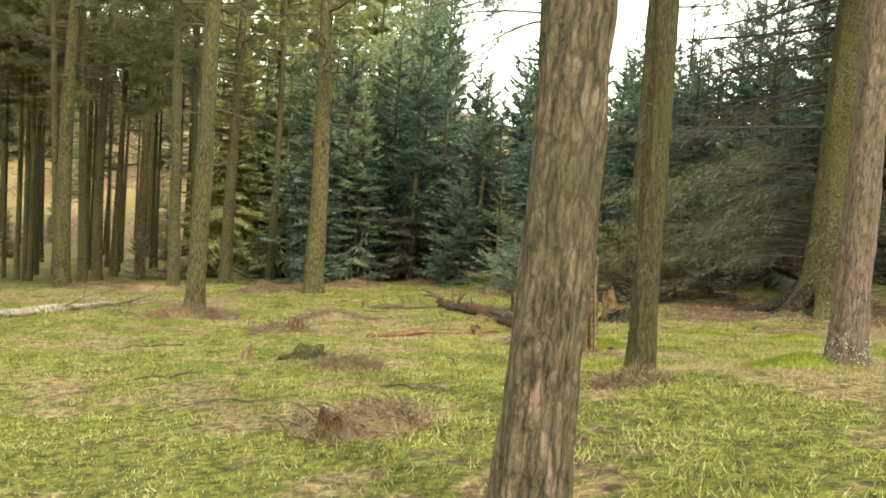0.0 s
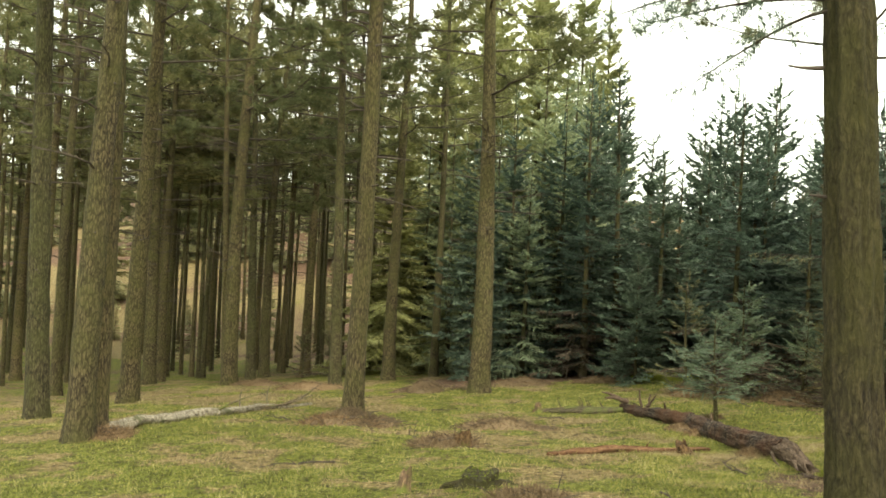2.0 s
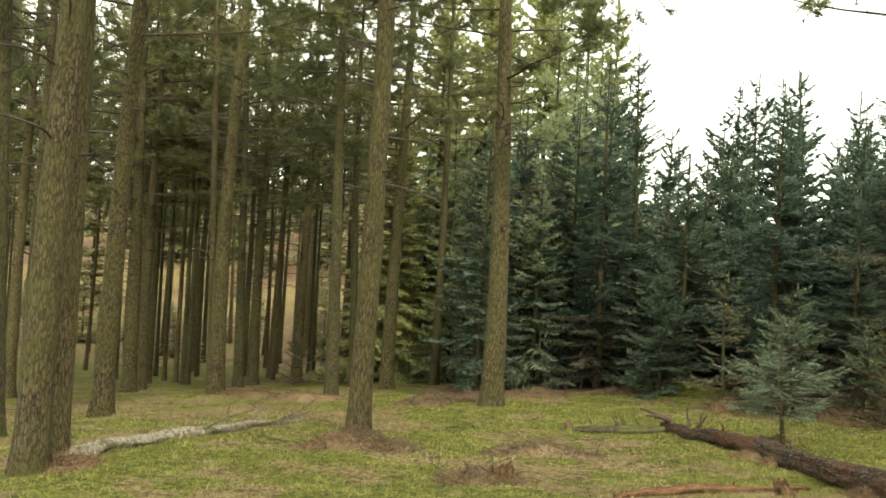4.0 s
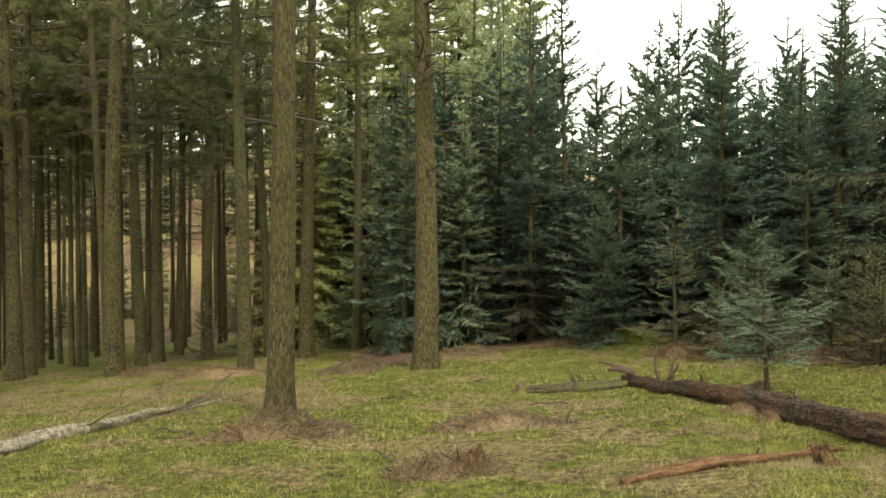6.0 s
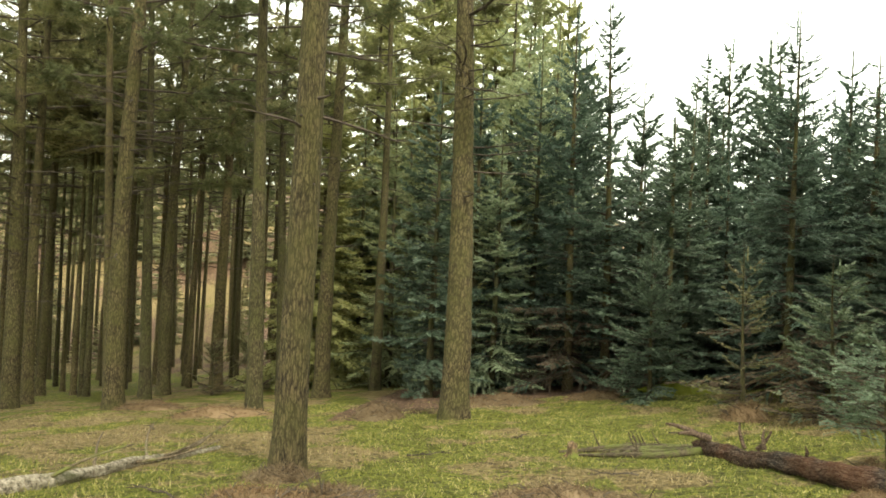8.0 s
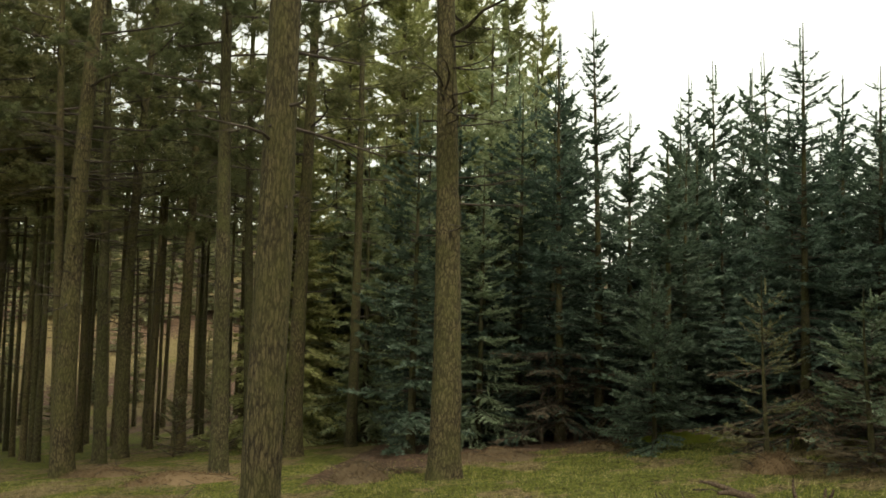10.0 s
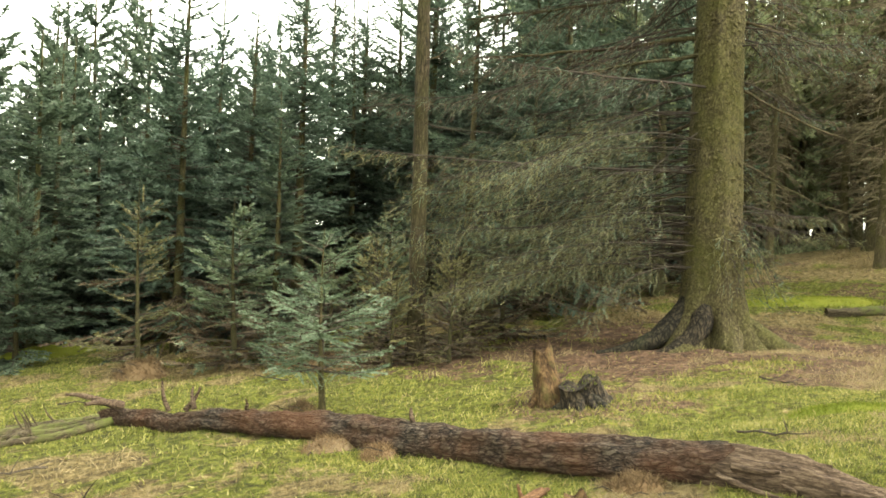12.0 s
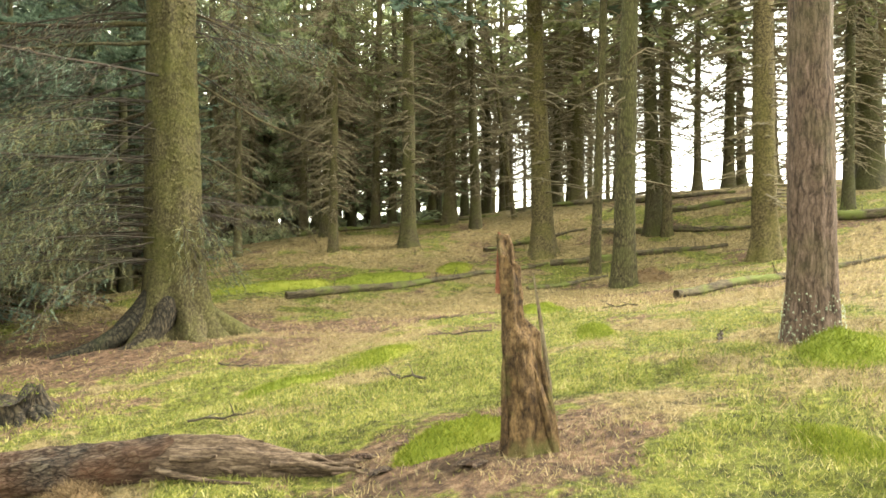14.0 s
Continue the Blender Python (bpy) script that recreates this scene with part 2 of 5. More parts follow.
DARK_POLE = rotten("dark_mossy_fallen_pole", (0.020, 0.015, 0.009), (0.070, 0.055, 0.032), (0.15, 0.125, 0.075), (0.10, 0.115, 0.028), 0.54, (2, 2, 0.6), 0.02, 12.0)
GREY_LOG = rotten("grey_fallen_pole", (0.035, 0.026, 0.016), (0.12, 0.092, 0.055), (0.24, 0.20, 0.13), (0.14, 0.15, 0.04), 0.58, (2, 2, 0.3), 0.015, 12.0)

SOIL, n_, l_, b_ = material("mossy_forest_floor", 0.95)
cover = n_.new("ShaderNodeAttribute")
cover.attribute_name = "cover"          # red: straw, green: moss, blue: bare litter
sep = n_.new("ShaderNodeSeparateColor")
l_.new(cover.outputs["Color"], sep.inputs[0])
fine_ = noise_node(n_, l_, 14.0, 8.0, 0.75)
mid_ = noise_node(n_, l_, 4.0, 6.0, 0.7)
moss_ = ramp(n_, [(0.34, (0.027, 0.030, 0.005)), (0.5, (0.114, 0.125, 0.015)), (0.66, (0.251, 0.255, 0.042))])
l_.new(fine_.outputs[0], moss_.inputs[0])
straw_ = ramp(n_, [(0.34, (0.046, 0.032, 0.011)), (0.5, (0.182, 0.137, 0.053)), (0.66, (0.380, 0.304, 0.144))])
l_.new(fine_.outputs[0], straw_.inputs[0])
litter_ = ramp(n_, [(0.34, (0.023, 0.013, 0.008)), (0.5, (0.122, 0.072, 0.040)), (0.66, (0.258, 0.171, 0.106))])
l_.new(fine_.outputs[0], litter_.inputs[0])


def edged(sock):
    """A cover share broken up by the middling noise."""
    s = n_.new("ShaderNodeMath")
    s.operation = "ADD"
    l_.new(sock, s.inputs[0])
    l_.new(mid_.outputs[0], s.inputs[1])
    r = ramp(n_, [(0.90, (0, 0, 0)), (1.04, (1, 1, 1))])
    l_.new(s.outputs[0], r.inputs[0])
    return r.outputs[0]


c_ = mix(n_, l_, moss_.outputs[0], straw_.outputs[0], edged(sep.outputs[0]))
c_ = mix(n_, l_, c_, litter_.outputs[0], edged(sep.outputs[2]))
worn_ = ramp(n_, [(0.36, (0.40, 0.38, 0.36)), (0.52, (1, 1, 1)), (0.66, (1.25, 1.22, 1.2))])
l_.new(noise_node(n_, l_, 6.5, 5.0, 0.7).outputs[0], worn_.inputs[0])
c_ = mix(n_, l_, c_, worn_.outputs[0], 1.0, "MULTIPLY")
l_.new(c_, b_.inputs["Base Color"])
bump(n_, l_, b_, fine_.outputs[0], 1.0, 0.08)


# ---------------------------------------------------------------- mesh tools
class Geo:
    """Collects vertices and faces, and becomes one mesh."""

    def __init__(self):
        self.v, self.f, self.n = [], {3: [], 4: []}, 0

    def add(self, verts, faces):
        verts, faces = np.asarray(verts, np.float32), np.asarray(faces, np.int64)
        if len(faces):
            self.f[faces.shape[1]].append(faces + self.n)
        self.v.append(verts)
        self.n += len(verts)
        return self

    def mesh(self, name, mat, smooth=False):
        me = bpy.data.meshes.new(name)
        v = np.concatenate(self.v)
        sets = [(k, np.concatenate(a)) for k, a in self.f.items() if a]
        loops = np.concatenate([a.ravel() for _, a in sets])
        sizes = np.concatenate([np.full(len(a), k) for k, a in sets])
        me.vertices.add(len(v))
        me.vertices.foreach_set("co", v.ravel())
        me.loops.add(len(loops))
        me.loops.foreach_set("vertex_index", loops.astype(np.int32))
        me.polygons.add(len(sizes))
        me.polygons.foreach_set("loop_start", (np.cumsum(sizes) - sizes).astype(np.int32))
        me.polygons.foreach_set("use_smooth", np.full(len(sizes), smooth))
        me.materials.append(mat)
        me.update(calc_edges=True)
        return me


JOINED = ("limb_wood", "dead_wood", "crown", "dead_foliage", "lower_foliage", "blade_cover", "twig_litter", "skirt", "heartwood", "bark_scale", "lichen", "moss_cap")


def part(name, geo, mat, parent=None, label="", smooth=False):
    ob = new(name, geo.mesh(name, mat, smooth))
    ob.parent = parent
    return tagged(ob, label, kind="stuff" if name in JOINED else "")


def thing(name, label, category, group="", m=None, kind=""):
    ob = new(name)
    ob.empty_display_size = 0.2
    if m is not None:
        ob.matrix_basis = m
    return tagged(ob, label, category, group, kind)


def unit(v):
    return v / np.maximum(np.linalg.norm(v, axis=-1, keepdims=True), 1e-9)


def tube(path, radii, sides=6, cap=True, rough=None, rng=None):
    """A tapering tube along a path; rough: how far its skin wanders, in shares of the radius."""
    path, radii = np.asarray(path, float), np.asarray(radii, float)
    k = len(path)
    tan = unit(np.gradient(path, axis=0))
    ref = np.array([0.0, 0, 1]) if abs(tan[:, 2].mean()) < 0.8 else np.array([1.0, 0, 0])
    u = unit(np.cross(tan, ref))
    w = np.cross(tan, u)
    a = np.arange(sides) / sides * 2 * np.pi
    rr = np.repeat(radii[:, None], sides, 1)
    if rough:
        rr = rr * (1 + rough * rng.standard_normal((k, sides)))
    v = path[:, None] + rr[..., None] * (np.cos(a)[None, :, None] * u[:, None] + np.sin(a)[None, :, None] * w[:, None])
    i = np.arange(k - 1)[:, None] * sides
    j, j2 = np.arange(sides)[None], (np.arange(sides)[None] + 1) % sides
    f = np.stack([i + j, i + j2, i + sides + j2, i + sides + j], -1).reshape(-1, 4)
    g = Geo().add(v.reshape(-1, 3), f)
    if cap:
        for ring, p in ((0, path[0]), (k - 1, path[-1])):
            g.add(np.vstack([v[ring], p]), [(q, (q + 1) % sides, sides) for q in range(sides)])
    return np.concatenate(g.v), g.f


def put(geo, made):
    v, f = made
    base = geo.n
    geo.v.append(v)
    geo.n += len(v)
    for k in f:
        for a in f[k]:
            geo.f[k].append(a + base)


def lattice(x, y, seed):
    """Smooth value noise, -1 to 1."""
    xi, yi = np.floor(x).astype(np.int64), np.floor(y).astype(np.int64)
    fx, fy = x - xi, y - yi
    fx, fy = fx * fx * (3 - 2 * fx), fy * fy * (3 - 2 * fy)

    def h(i, j):
        q = (i * 374761393 + j * 668265263 + seed * 974711) & 0x7FFFFFFF
        q = ((q ^ (q >> 13)) * 1274126177) & 0x7FFFFFFF
        return ((q ^ (q >> 16)) & 0xFFFF) / 32767.5 - 1

    return (h(xi, yi) * (1 - fx) + h(xi + 1, yi) * fx) * (1 - fy) + (h(xi, yi + 1) * (1 - fx) + h(xi + 1, yi + 1) * fx) * fy


def ridged(ang, z, around, tall, seed):
    """Noise that closes round a trunk."""
    x = ang / (2 * np.pi) * around
    n1, n2 = lattice(x, z * tall, seed), lattice(x - around, z * tall, seed)
    s = ang / (2 * np.pi)
    return n1 * (1 - s) + n2 * s


def trunk_geo(height, r0, top=0.25, sides=14, rings=26, bend=0.15, flare=0.35, relief=0.02, seed=1, z0=-0.25, lobes=5, flare_h=0.35):
    """A tapered, slightly bent trunk with root flare and a fissured skin."""
    rng = np.random.default_rng(seed)
    z = z0 + (height - z0) * np.linspace(0, 1, rings) ** 1.5
    ph = rng.uniform(0, 6.28, 4)
    cx = bend * (np.sin(z / height * 3.1 + ph[0]) - np.sin(ph[0]))
    cy = bend * (np.sin(z / height * 2.7 + ph[1]) - np.sin(ph[1]))
    zz = np.maximum(z, 0)
    r = r0 * (1 - (1 - top) * (zz / height) ** 0.9)
    a = np.arange(sides) / sides * 2 * np.pi
    A, Z = np.meshgrid(a, z)
    fl = flare * np.exp(-np.maximum(Z, -0.1) / flare_h) * (0.75 + 0.5 * np.sin(A * lobes + ph[2]) * np.sin(A * 2 + ph[3]))
    rel = ridged(A, Z, max(6, sides // 4), 1.2 / max(r0, 0.05) * 0.35, seed) * relief * 2 + ridged(A, Z, max(10, sides // 3), 8.0, seed + 5) * relief
    R = r[:, None] * (1 + fl + rel)
    v = np.stack([cx[:, None] + R * np.cos(A), cy[:, None] + R * np.sin(A), Z], -1)
    i = np.arange(rings - 1)[:, None] * sides
    j, j2 = np.arange(sides)[None], (np.arange(sides)[None] + 1) % sides
    f = np.stack([i + j, i + j2, i + sides + j2, i + sides + j], -1).reshape(-1, 4)
    g = Geo().add(v.reshape(-1, 3), f)
    g.add(np.vstack([v[-1], v[-1].mean(0) + (0, 0, 0.05)]), [(q, (q + 1) % sides, sides) for q in range(sides)])
    axis = np.stack([cx, cy, z, r], -1)
    return g, axis


def on_axis(axis, z):
    return np.array([np.interp(z, axis[:, 2], axis[:, k]) for k in (0, 1, 3)])


def needles(geo, start, way, length, per_m, blade, width, rng, spread=0.85, along=0.55):
    """Slender triangles set round each shoot."""
    cnt = np.maximum(2, np.round(length * per_m)).astype(int)
    idx = np.repeat(np.arange(len(start)), cnt)
    s = rng.uniform(0.05, 1.02, len(idx))
    p, d, L = start[idx], way[idx], length[idx]
    rnd = rng.standard_normal((len(idx), 3))
    rad = unit(rnd - (rnd * d).sum(-1, keepdims=True) * d)
    root = p + d * (s * L)[:, None]
    out = unit(d * along + rad * spread)
    side = unit(np.cross(out, rng.standard_normal((len(idx), 3)))) * width / 2
    bl = blade * rng.uniform(0.7, 1.25, len(idx))[:, None]
    v = np.stack([root - side, root + side, root + out * bl], 1).reshape(-1, 3)
    geo.add(v, np.arange(len(v)).reshape(-1, 3))


def sprays(geo, start, way, length, pitch, wing, rng, tilt=0.5):
    """Flat feathery sprays: saw-toothed wings along both sides of each shoot."""
    cnt = np.maximum(2, np.round(length / pitch)).astype(int)
    flat = unit(np.cross(way, np.array([0, 0, 1.0]) + rng.normal(0, tilt, (len(start), 3))))
    over = np.cross(flat, way)
    idx = np.repeat(np.arange(len(start)), cnt)
    step = np.concatenate([np.arange(c) for c in cnt])
    s = (step + 0.5) / cnt[idx]
    d, L = way[idx], length[idx]
    root = start[idx] + d * (s * L)[:, None] + np.array([0, 0, -0.10]) * (L * s * s)[:, None]
    for sg in (-1, 1):
        w = (wing if np.isscalar(wing) else wing[idx]) * (1.05 - 0.55 * s) * rng.uniform(0.65, 1.25, len(idx))
        tip = root + (flat[idx] * sg + over[idx] * rng.normal(0.12, 0.32, len(idx))[:, None] + d * rng.uniform(0.4, 0.9, len(idx))[:, None]) * w[:, None]
        half = d * (pitch * 0.62)
        geo.add(np.stack([root - half, root + half, tip], 1).reshape(-1, 3), np.arange(len(idx) * 3).reshape(-1, 3))


def fir_boughs(rng, height, spread, low, gap, per_whorl, droop, rise, shape=0.8, thin=1.0, twig_gap=0.10):
    """Boughs of a spruce in whorls: their paths and radii, and the shoots on them (start, way, length)."""
    paths, S, D, Ln = [], [], [], []
    z = low
    while z < height * 0.94:
        t = (z - low) / (height - low)
        L0 = spread * max(0.0, 1 - t) ** shape + 0.06
        for k in range(rng.poisson(per_whorl * min(1, 0.45 + 2.2 * (1 - t)))):
            L = L0 * rng.uniform(0.6, 1.12)
            az = rng.uniform(0, 2 * np.pi)
            out = np.array([math.cos(az), math.sin(az), 0])
            side = np.array([-math.sin(az), math.cos(az), 0])
            u = np.linspace(0, 1, 5)
            up = rise * t + 0.10 - droop * (1 - t)
            dz = L * (up * u - droop * 0.55 * (1 - t) * u ** 2 + 0.16 * u ** 3)
            z1 = z + rng.uniform(-0.4, 0.4) * gap
            pts = out * (L * u)[:, None] + np.array([0, 0, z1]) + np.stack([0 * u, 0 * u, dz], -1) + side * (L * 0.06 * rng.standard_normal() * u ** 2)[:, None]
            paths.append((pts, np.linspace(0.006 + 0.010 * L, 0.003, 5)))
            s = np.arange(0.14 * L + 0.02, L, twig_gap * rng.uniform(0.85, 1.15))
            if len(s) == 0:
                continue
            s = s / L
            P = np.stack([np.interp(s, u, pts[:, c]) for c in range(3)], -1)
            tang = unit(np.stack([np.interp(s, u, np.gradient(pts[:, c])) for c in range(3)], -1))
            for sg in (-1, 1):
                keep = rng.random(len(s)) < thin
                tl = (0.42 * (1 - s) * L + 0.09) * rng.uniform(0.6, 1.15, len(s))
                d = unit(tang * rng.uniform(0.55, 0.95, len(s))[:, None] + side * sg * rng.uniform(0.6, 1.0, len(s))[:, None] + np.array([0, 0, 1]) * rng.normal(-0.12 * (1 - t), 0.13, len(s))[:, None])
                S.append(P[keep]), D.append(d[keep]), Ln.append(tl[keep])
            S.append(P), D.append(tang), Ln.append(np.full(len(s), twig_gap * 1.3))
            S.append(pts[-1:]), D.append(tang[-1:]), Ln.append(np.array([0.10]))
        z += gap * rng.uniform(0.75, 1.25)
    S.append(np.array([[0, 0, height * 0.9]])), D.append(np.array([[0, 0, 1.0]])), Ln.append(np.array([height * 0.1]))
    return paths, np.concatenate(S), np.concatenate(D), np.concatenate(Ln)


def young_spruce(label, seed, height, spread, low=0.25, gap=0.34, per_whorl=6.0, droop=0.25, rise=0.75, mat=None, pitch=0.07, wing=0.125,
                 thin=1.0, shape=0.95, twig_gap=0.17, group="young spruces", brown_low=0.0, fine=True, name="spruce_tree", stem=None):
    rng = np.random.default_rng(seed)
    t = thing(name, label, "spruce tree", group)
    r0 = stem or 0.012 * height + 0.012
    g, axis = trunk_geo(height, r0, 0.08, 8, 12, 0.03, 0.3, 0.02, seed)
    part("trunk", g, PINE_BARK if stem else SPRUCE_BARK, t, smooth=True)
    paths, S, D, L = fir_boughs(rng, height, spread, low, gap, per_whorl, droop, rise, shape, thin, twig_gap)
    wood, green, dead = Geo(), Geo(), Geo()
    for p, r in paths:
        put(wood, tube(p if fine else p[[0, 2, 4]], r if fine else r[[0, 2, 4]], 3, False))
    part("limb_wood", wood, TWIG_BARK, t)
    old = (S[:, 2] < low + brown_low * (height - low)) & (rng.random(len(S)) < 0.75) if brown_low else np.zeros(len(S), bool)
    slim = 0.45 + 0.55 * np.clip((1 - S[:, 2] / height) * 3.2, 0, 1)
    sprays(green, S[~old], D[~old], L[~old], pitch, (wing * slim)[~old], rng)
    part("crown", green, mat or SITKA, t)
    if old.any():
        sprays(dead, S[old], D[old], L[old], pitch * 1.2, wing * 0.75, rng)
        part("dead_foliage", dead, BROWN, t, "brown dying lower boughs")
    return t


def pine(label, seed, height=17.0, r0=0.2, bare=0.52, limbs=16, tufts=9, blades=26, mat=PINE_BARK, group="plantation pines", dead=22, sides=14,
         rings=26, relief=0.02, dead_from=0.14, reach=2.4, needle=PINE, name="pine_tree", bend=0.15, flare=0.30, blade=0.15, fine=True):
    """A tall pine: long bare trunk with snapped-off stubs, dead twigs, and a crown of needle tufts."""
    rng = np.random.default_rng(seed)
    t = thing(name, label, "pine tree", group)
    g, axis = trunk_geo(height, r0, 0.22, sides, rings, bend, flare, relief, seed)
    part("trunk", g, mat, t, smooth=True)
    wood, crown, stubs = Geo(), Geo(), Geo()
    for k in range(dead):
        z = height * (dead_from + (bare - dead_from) * rng.random() ** 0.7)
        x, y, r = on_axis(axis, z)
        az, long = rng.uniform(0, 6.28), rng.random() < 0.2 + 0.8 * (z / height / bare) ** 2
        L = rng.uniform(0.4, 1.2) if long and z > 3.0 else rng.uniform(0.03, 0.10)
        o = np.array([math.cos(az), math.sin(az), rng.uniform(-0.1, 0.3)])
        u = np.linspace(0, 1, 5)
        side = np.array([-o[1], o[0], 0])
        pts = np.array([x, y, z]) + o * (r * 0.85 + L * u)[:, None] + side * (L * 0.18 * np.sin(u * rng.uniform(2, 5)))[:, None] + np.array([0, 0, 1]) * (L * rng.uniform(-0.25, 0.15) * u ** 2)[:, None]
        put(stubs, tube(pts, np.linspace(0.018 if L > 0.2 else 0.02, 0.006, 5) * r0 / 0.2, 4))
        if L > 0.5:
            for q in range(3):
                s = pts[1 + q]
                d = unit(o + side * rng.uniform(-1, 1) + np.array([0, 0, rng.uniform(-0.4, 0.3)]))
                put(stubs, tube(s + d * np.linspace(0, L * 0.45, 3)[:, None], (0.007, 0.005, 0.003), 3, False))
    part("dead_wood", stubs, TWIG_BARK, t)
    S, D, Ln = [], [], []
    for k in range(limbs):
        q = (k + rng.random()) / limbs
        z = height * (bare + (0.97 - bare) * q)
        x, y, r = on_axis(axis, z)
        az = k * 2.4 + rng.uniform(-0.5, 0.5)
        L = reach * (1 - q) ** 0.55 * rng.uniform(0.65, 1.15) + 0.25
        o = np.array([math.cos(az), math.sin(az), 0.0])
        side = np.array([-o[1], o[0], 0])
        u = np.linspace(0, 1, 7)
        wob = np.cumsum(rng.normal(0, 0.10, 7))
        sides_ = 5 if fine else 3
        pts = np.array([x, y, z]) + o * (L * u)[:, None] + side * (L * 0.5 * wob * u)[:, None] + np.array([0, 0, 1]) * (L * (0.15 * u - 0.25 * u ** 2 + 0.35 * u ** 3 + 0.2 * q * u))[:, None]
        put(wood, tube(pts, np.linspace(0.024 * (1 - 0.6 * q) + 0.008, 0.006, 7), sides_, False))
        for m in range(tufts):
            s = rng.uniform(0.35, 1.0)
            b = np.array([np.interp(s, u, pts[:, c]) for c in range(3)])
            d = unit(o * rng.uniform(0, 1) + side * rng.uniform(-1.1, 1.1) + np.array([0, 0, rng.uniform(-0.35, 0.5)]))
            e = b + d * rng.uniform(0.15, 0.6) * (0.5 + 0.5 * (1 - q))
            if fine:
                put(wood, tube(np.array([b, (b + e) / 2 + (0, 0, 0.03), e]), (0.010, 0.007, 0.004), 3, False))
            for w in range(4):
                dd = unit(d + rng.normal(0, 0.7, 3))
                S.append(b + (e - b) * rng.uniform(0.4, 1.0)), D.append(dd), Ln.append(rng.uniform(0.14, 0.30))
    part("limb_wood", wood, TWIG_BARK, t)
    S, D, Ln = np.array(S), np.array(D), np.array(Ln)
    needles(crown, S, D, Ln, blades / 0.9, blade, blade * (0.13 if fine else 0.22), rng, 0.8, 0.45)
    part("crown", crown, needle, t)
    return t


def pole_spruce(label, seed, height=15.0, r0=0.2, bare=0.5, twigs=90, mat=None, group="trees on the bank", reach=1.5, sides=12, rings=24, relief=0.03,
                crown_limbs=34, flare=0.6, name="spruce_tree", flare_h=0.4, sub=5, gap=0.6, needle=None):
    """A forest spruce: trunk with flaring roots, whorls of thin dead twigs, live crown far up."""
    rng = np.random.default_rng(seed)
    t = thing(name, label, "spruce tree", group)
    g, axis = trunk_geo(height, r0, 0.25, sides, rings, 0.10, flare, relief, seed, lobes=4, flare_h=flare_h)
    part("trunk", g, mat or SPRUCE_BARK, t, smooth=True)
    tw, wood, crown = Geo(), Geo(), Geo()
    for k in range(twigs):
        z = 1.0 + (height * (bare + 0.08) - 1.0) * (k + rng.random()) / twigs
        x, y, r = on_axis(axis, z)
        az = rng.uniform(0, 6.28)
        L = reach * rng.uniform(0.25, 1.0) * (0.35 + 0.65 * min(1, z / 4))
        o = np.array([math.cos(az), math.sin(az), 0])
        side = np.array([-o[1], o[0], 0])
        u = np.linspace(0, 1, 5)
        pts = np.array([x, y, z]) + o * (r * 0.8 + L * u)[:, None] + np.array([0, 0, 1]) * (L * (rng.uniform(-0.3, 0.15) * u - 0.22 * u ** 2))[:, None] + side * (L * rng.normal(0, 0.10) * u ** 2)[:, None]
        put(tw, tube(pts, np.linspace(0.024, 0.009, 5), 3, False))
        for q in range(sub):
            s = rng.uniform(0.25, 0.95)
            b = np.array([np.interp(s, u, pts[:, c]) for c in range(3)])
            d = unit(o * 0.6 + side * rng.choice([-1, 1]) * rng.uniform(0.4, 1) + np.array([0, 0, rng.uniform(-0.5, 0.1)]))
            put(tw, tube(b + d * np.linspace(0, L * rng.uniform(0.15, 0.4), 3)[:, None], (0.012, 0.009, 0.005), 3, False))
    part("dead_wood", tw, GREY_TWIG, t)
    paths, S, D, L = fir_boughs(rng, height, reach * 1.15, height * bare, gap, 3.3, 0.5, 0.5, 0.7, 0.6, 0.3)
    for p, r in paths:
        put(wood, tube(p[[0, 2, 4]], r[[0, 2, 4]] * 1.3, 3, False))
    part("limb_wood", wood, TWIG_BARK, t)
    sprays(crown, S, D, L, 0.13, 0.17, rng)
    part("crown", crown, needle or SITKA, t)
    return t


def limb_on(parent, start, way, length, r, mat, seed, name="branch_stub", bend=0.15):
    """A snapped branch, given in the world, as a part of a log."""
    rng = np.random.default_rng(seed)
    inv = np.array(parent.matrix_basis.inverted())
    u = np.linspace(0, 1, 6)
    way = unit(np.array(way, float))
    off = unit(np.cross(way, rng.standard_normal(3)))
    w = np.array(start) + way * (length * u)[:, None] + off * (bend * length * np.sin(u * 2.4))[:, None]
    p = w @ inv[:3, :3].T + inv[:3, 3]
    g = Geo()
    put(g, tube(p, np.linspace(r, r * 0.35, 6), 7, True, 0.10, rng))
    return part(name, g, mat, parent, smooth=True)


def stand(template, x, y, turn=0.0, sx=1.0, sz=1.0, lean=0.0, toward=0.0, sink=0.0, label=""):
    """A copy of a tree on the ground; lean in degrees towards the compass turn `toward`."""
    m = Matrix.Translation((x, y, float(ground_z(x, y)) - sink)) @ Matrix.Rotation(radians(toward), 4, "Z") @ Matrix.Rotation(radians(lean), 4, "Y") @ Matrix.Rotation(radians(turn - toward), 4, "Z") @ Matrix.Diagonal((sx, sx, sz, 1))
    ob = copy_thing(template, m)
    if label:
        ob["label"] = label
    return ob


def remove_template(ob):
    for o in (*ob.children_recursive, ob):
        bpy.data.objects.remove(o)


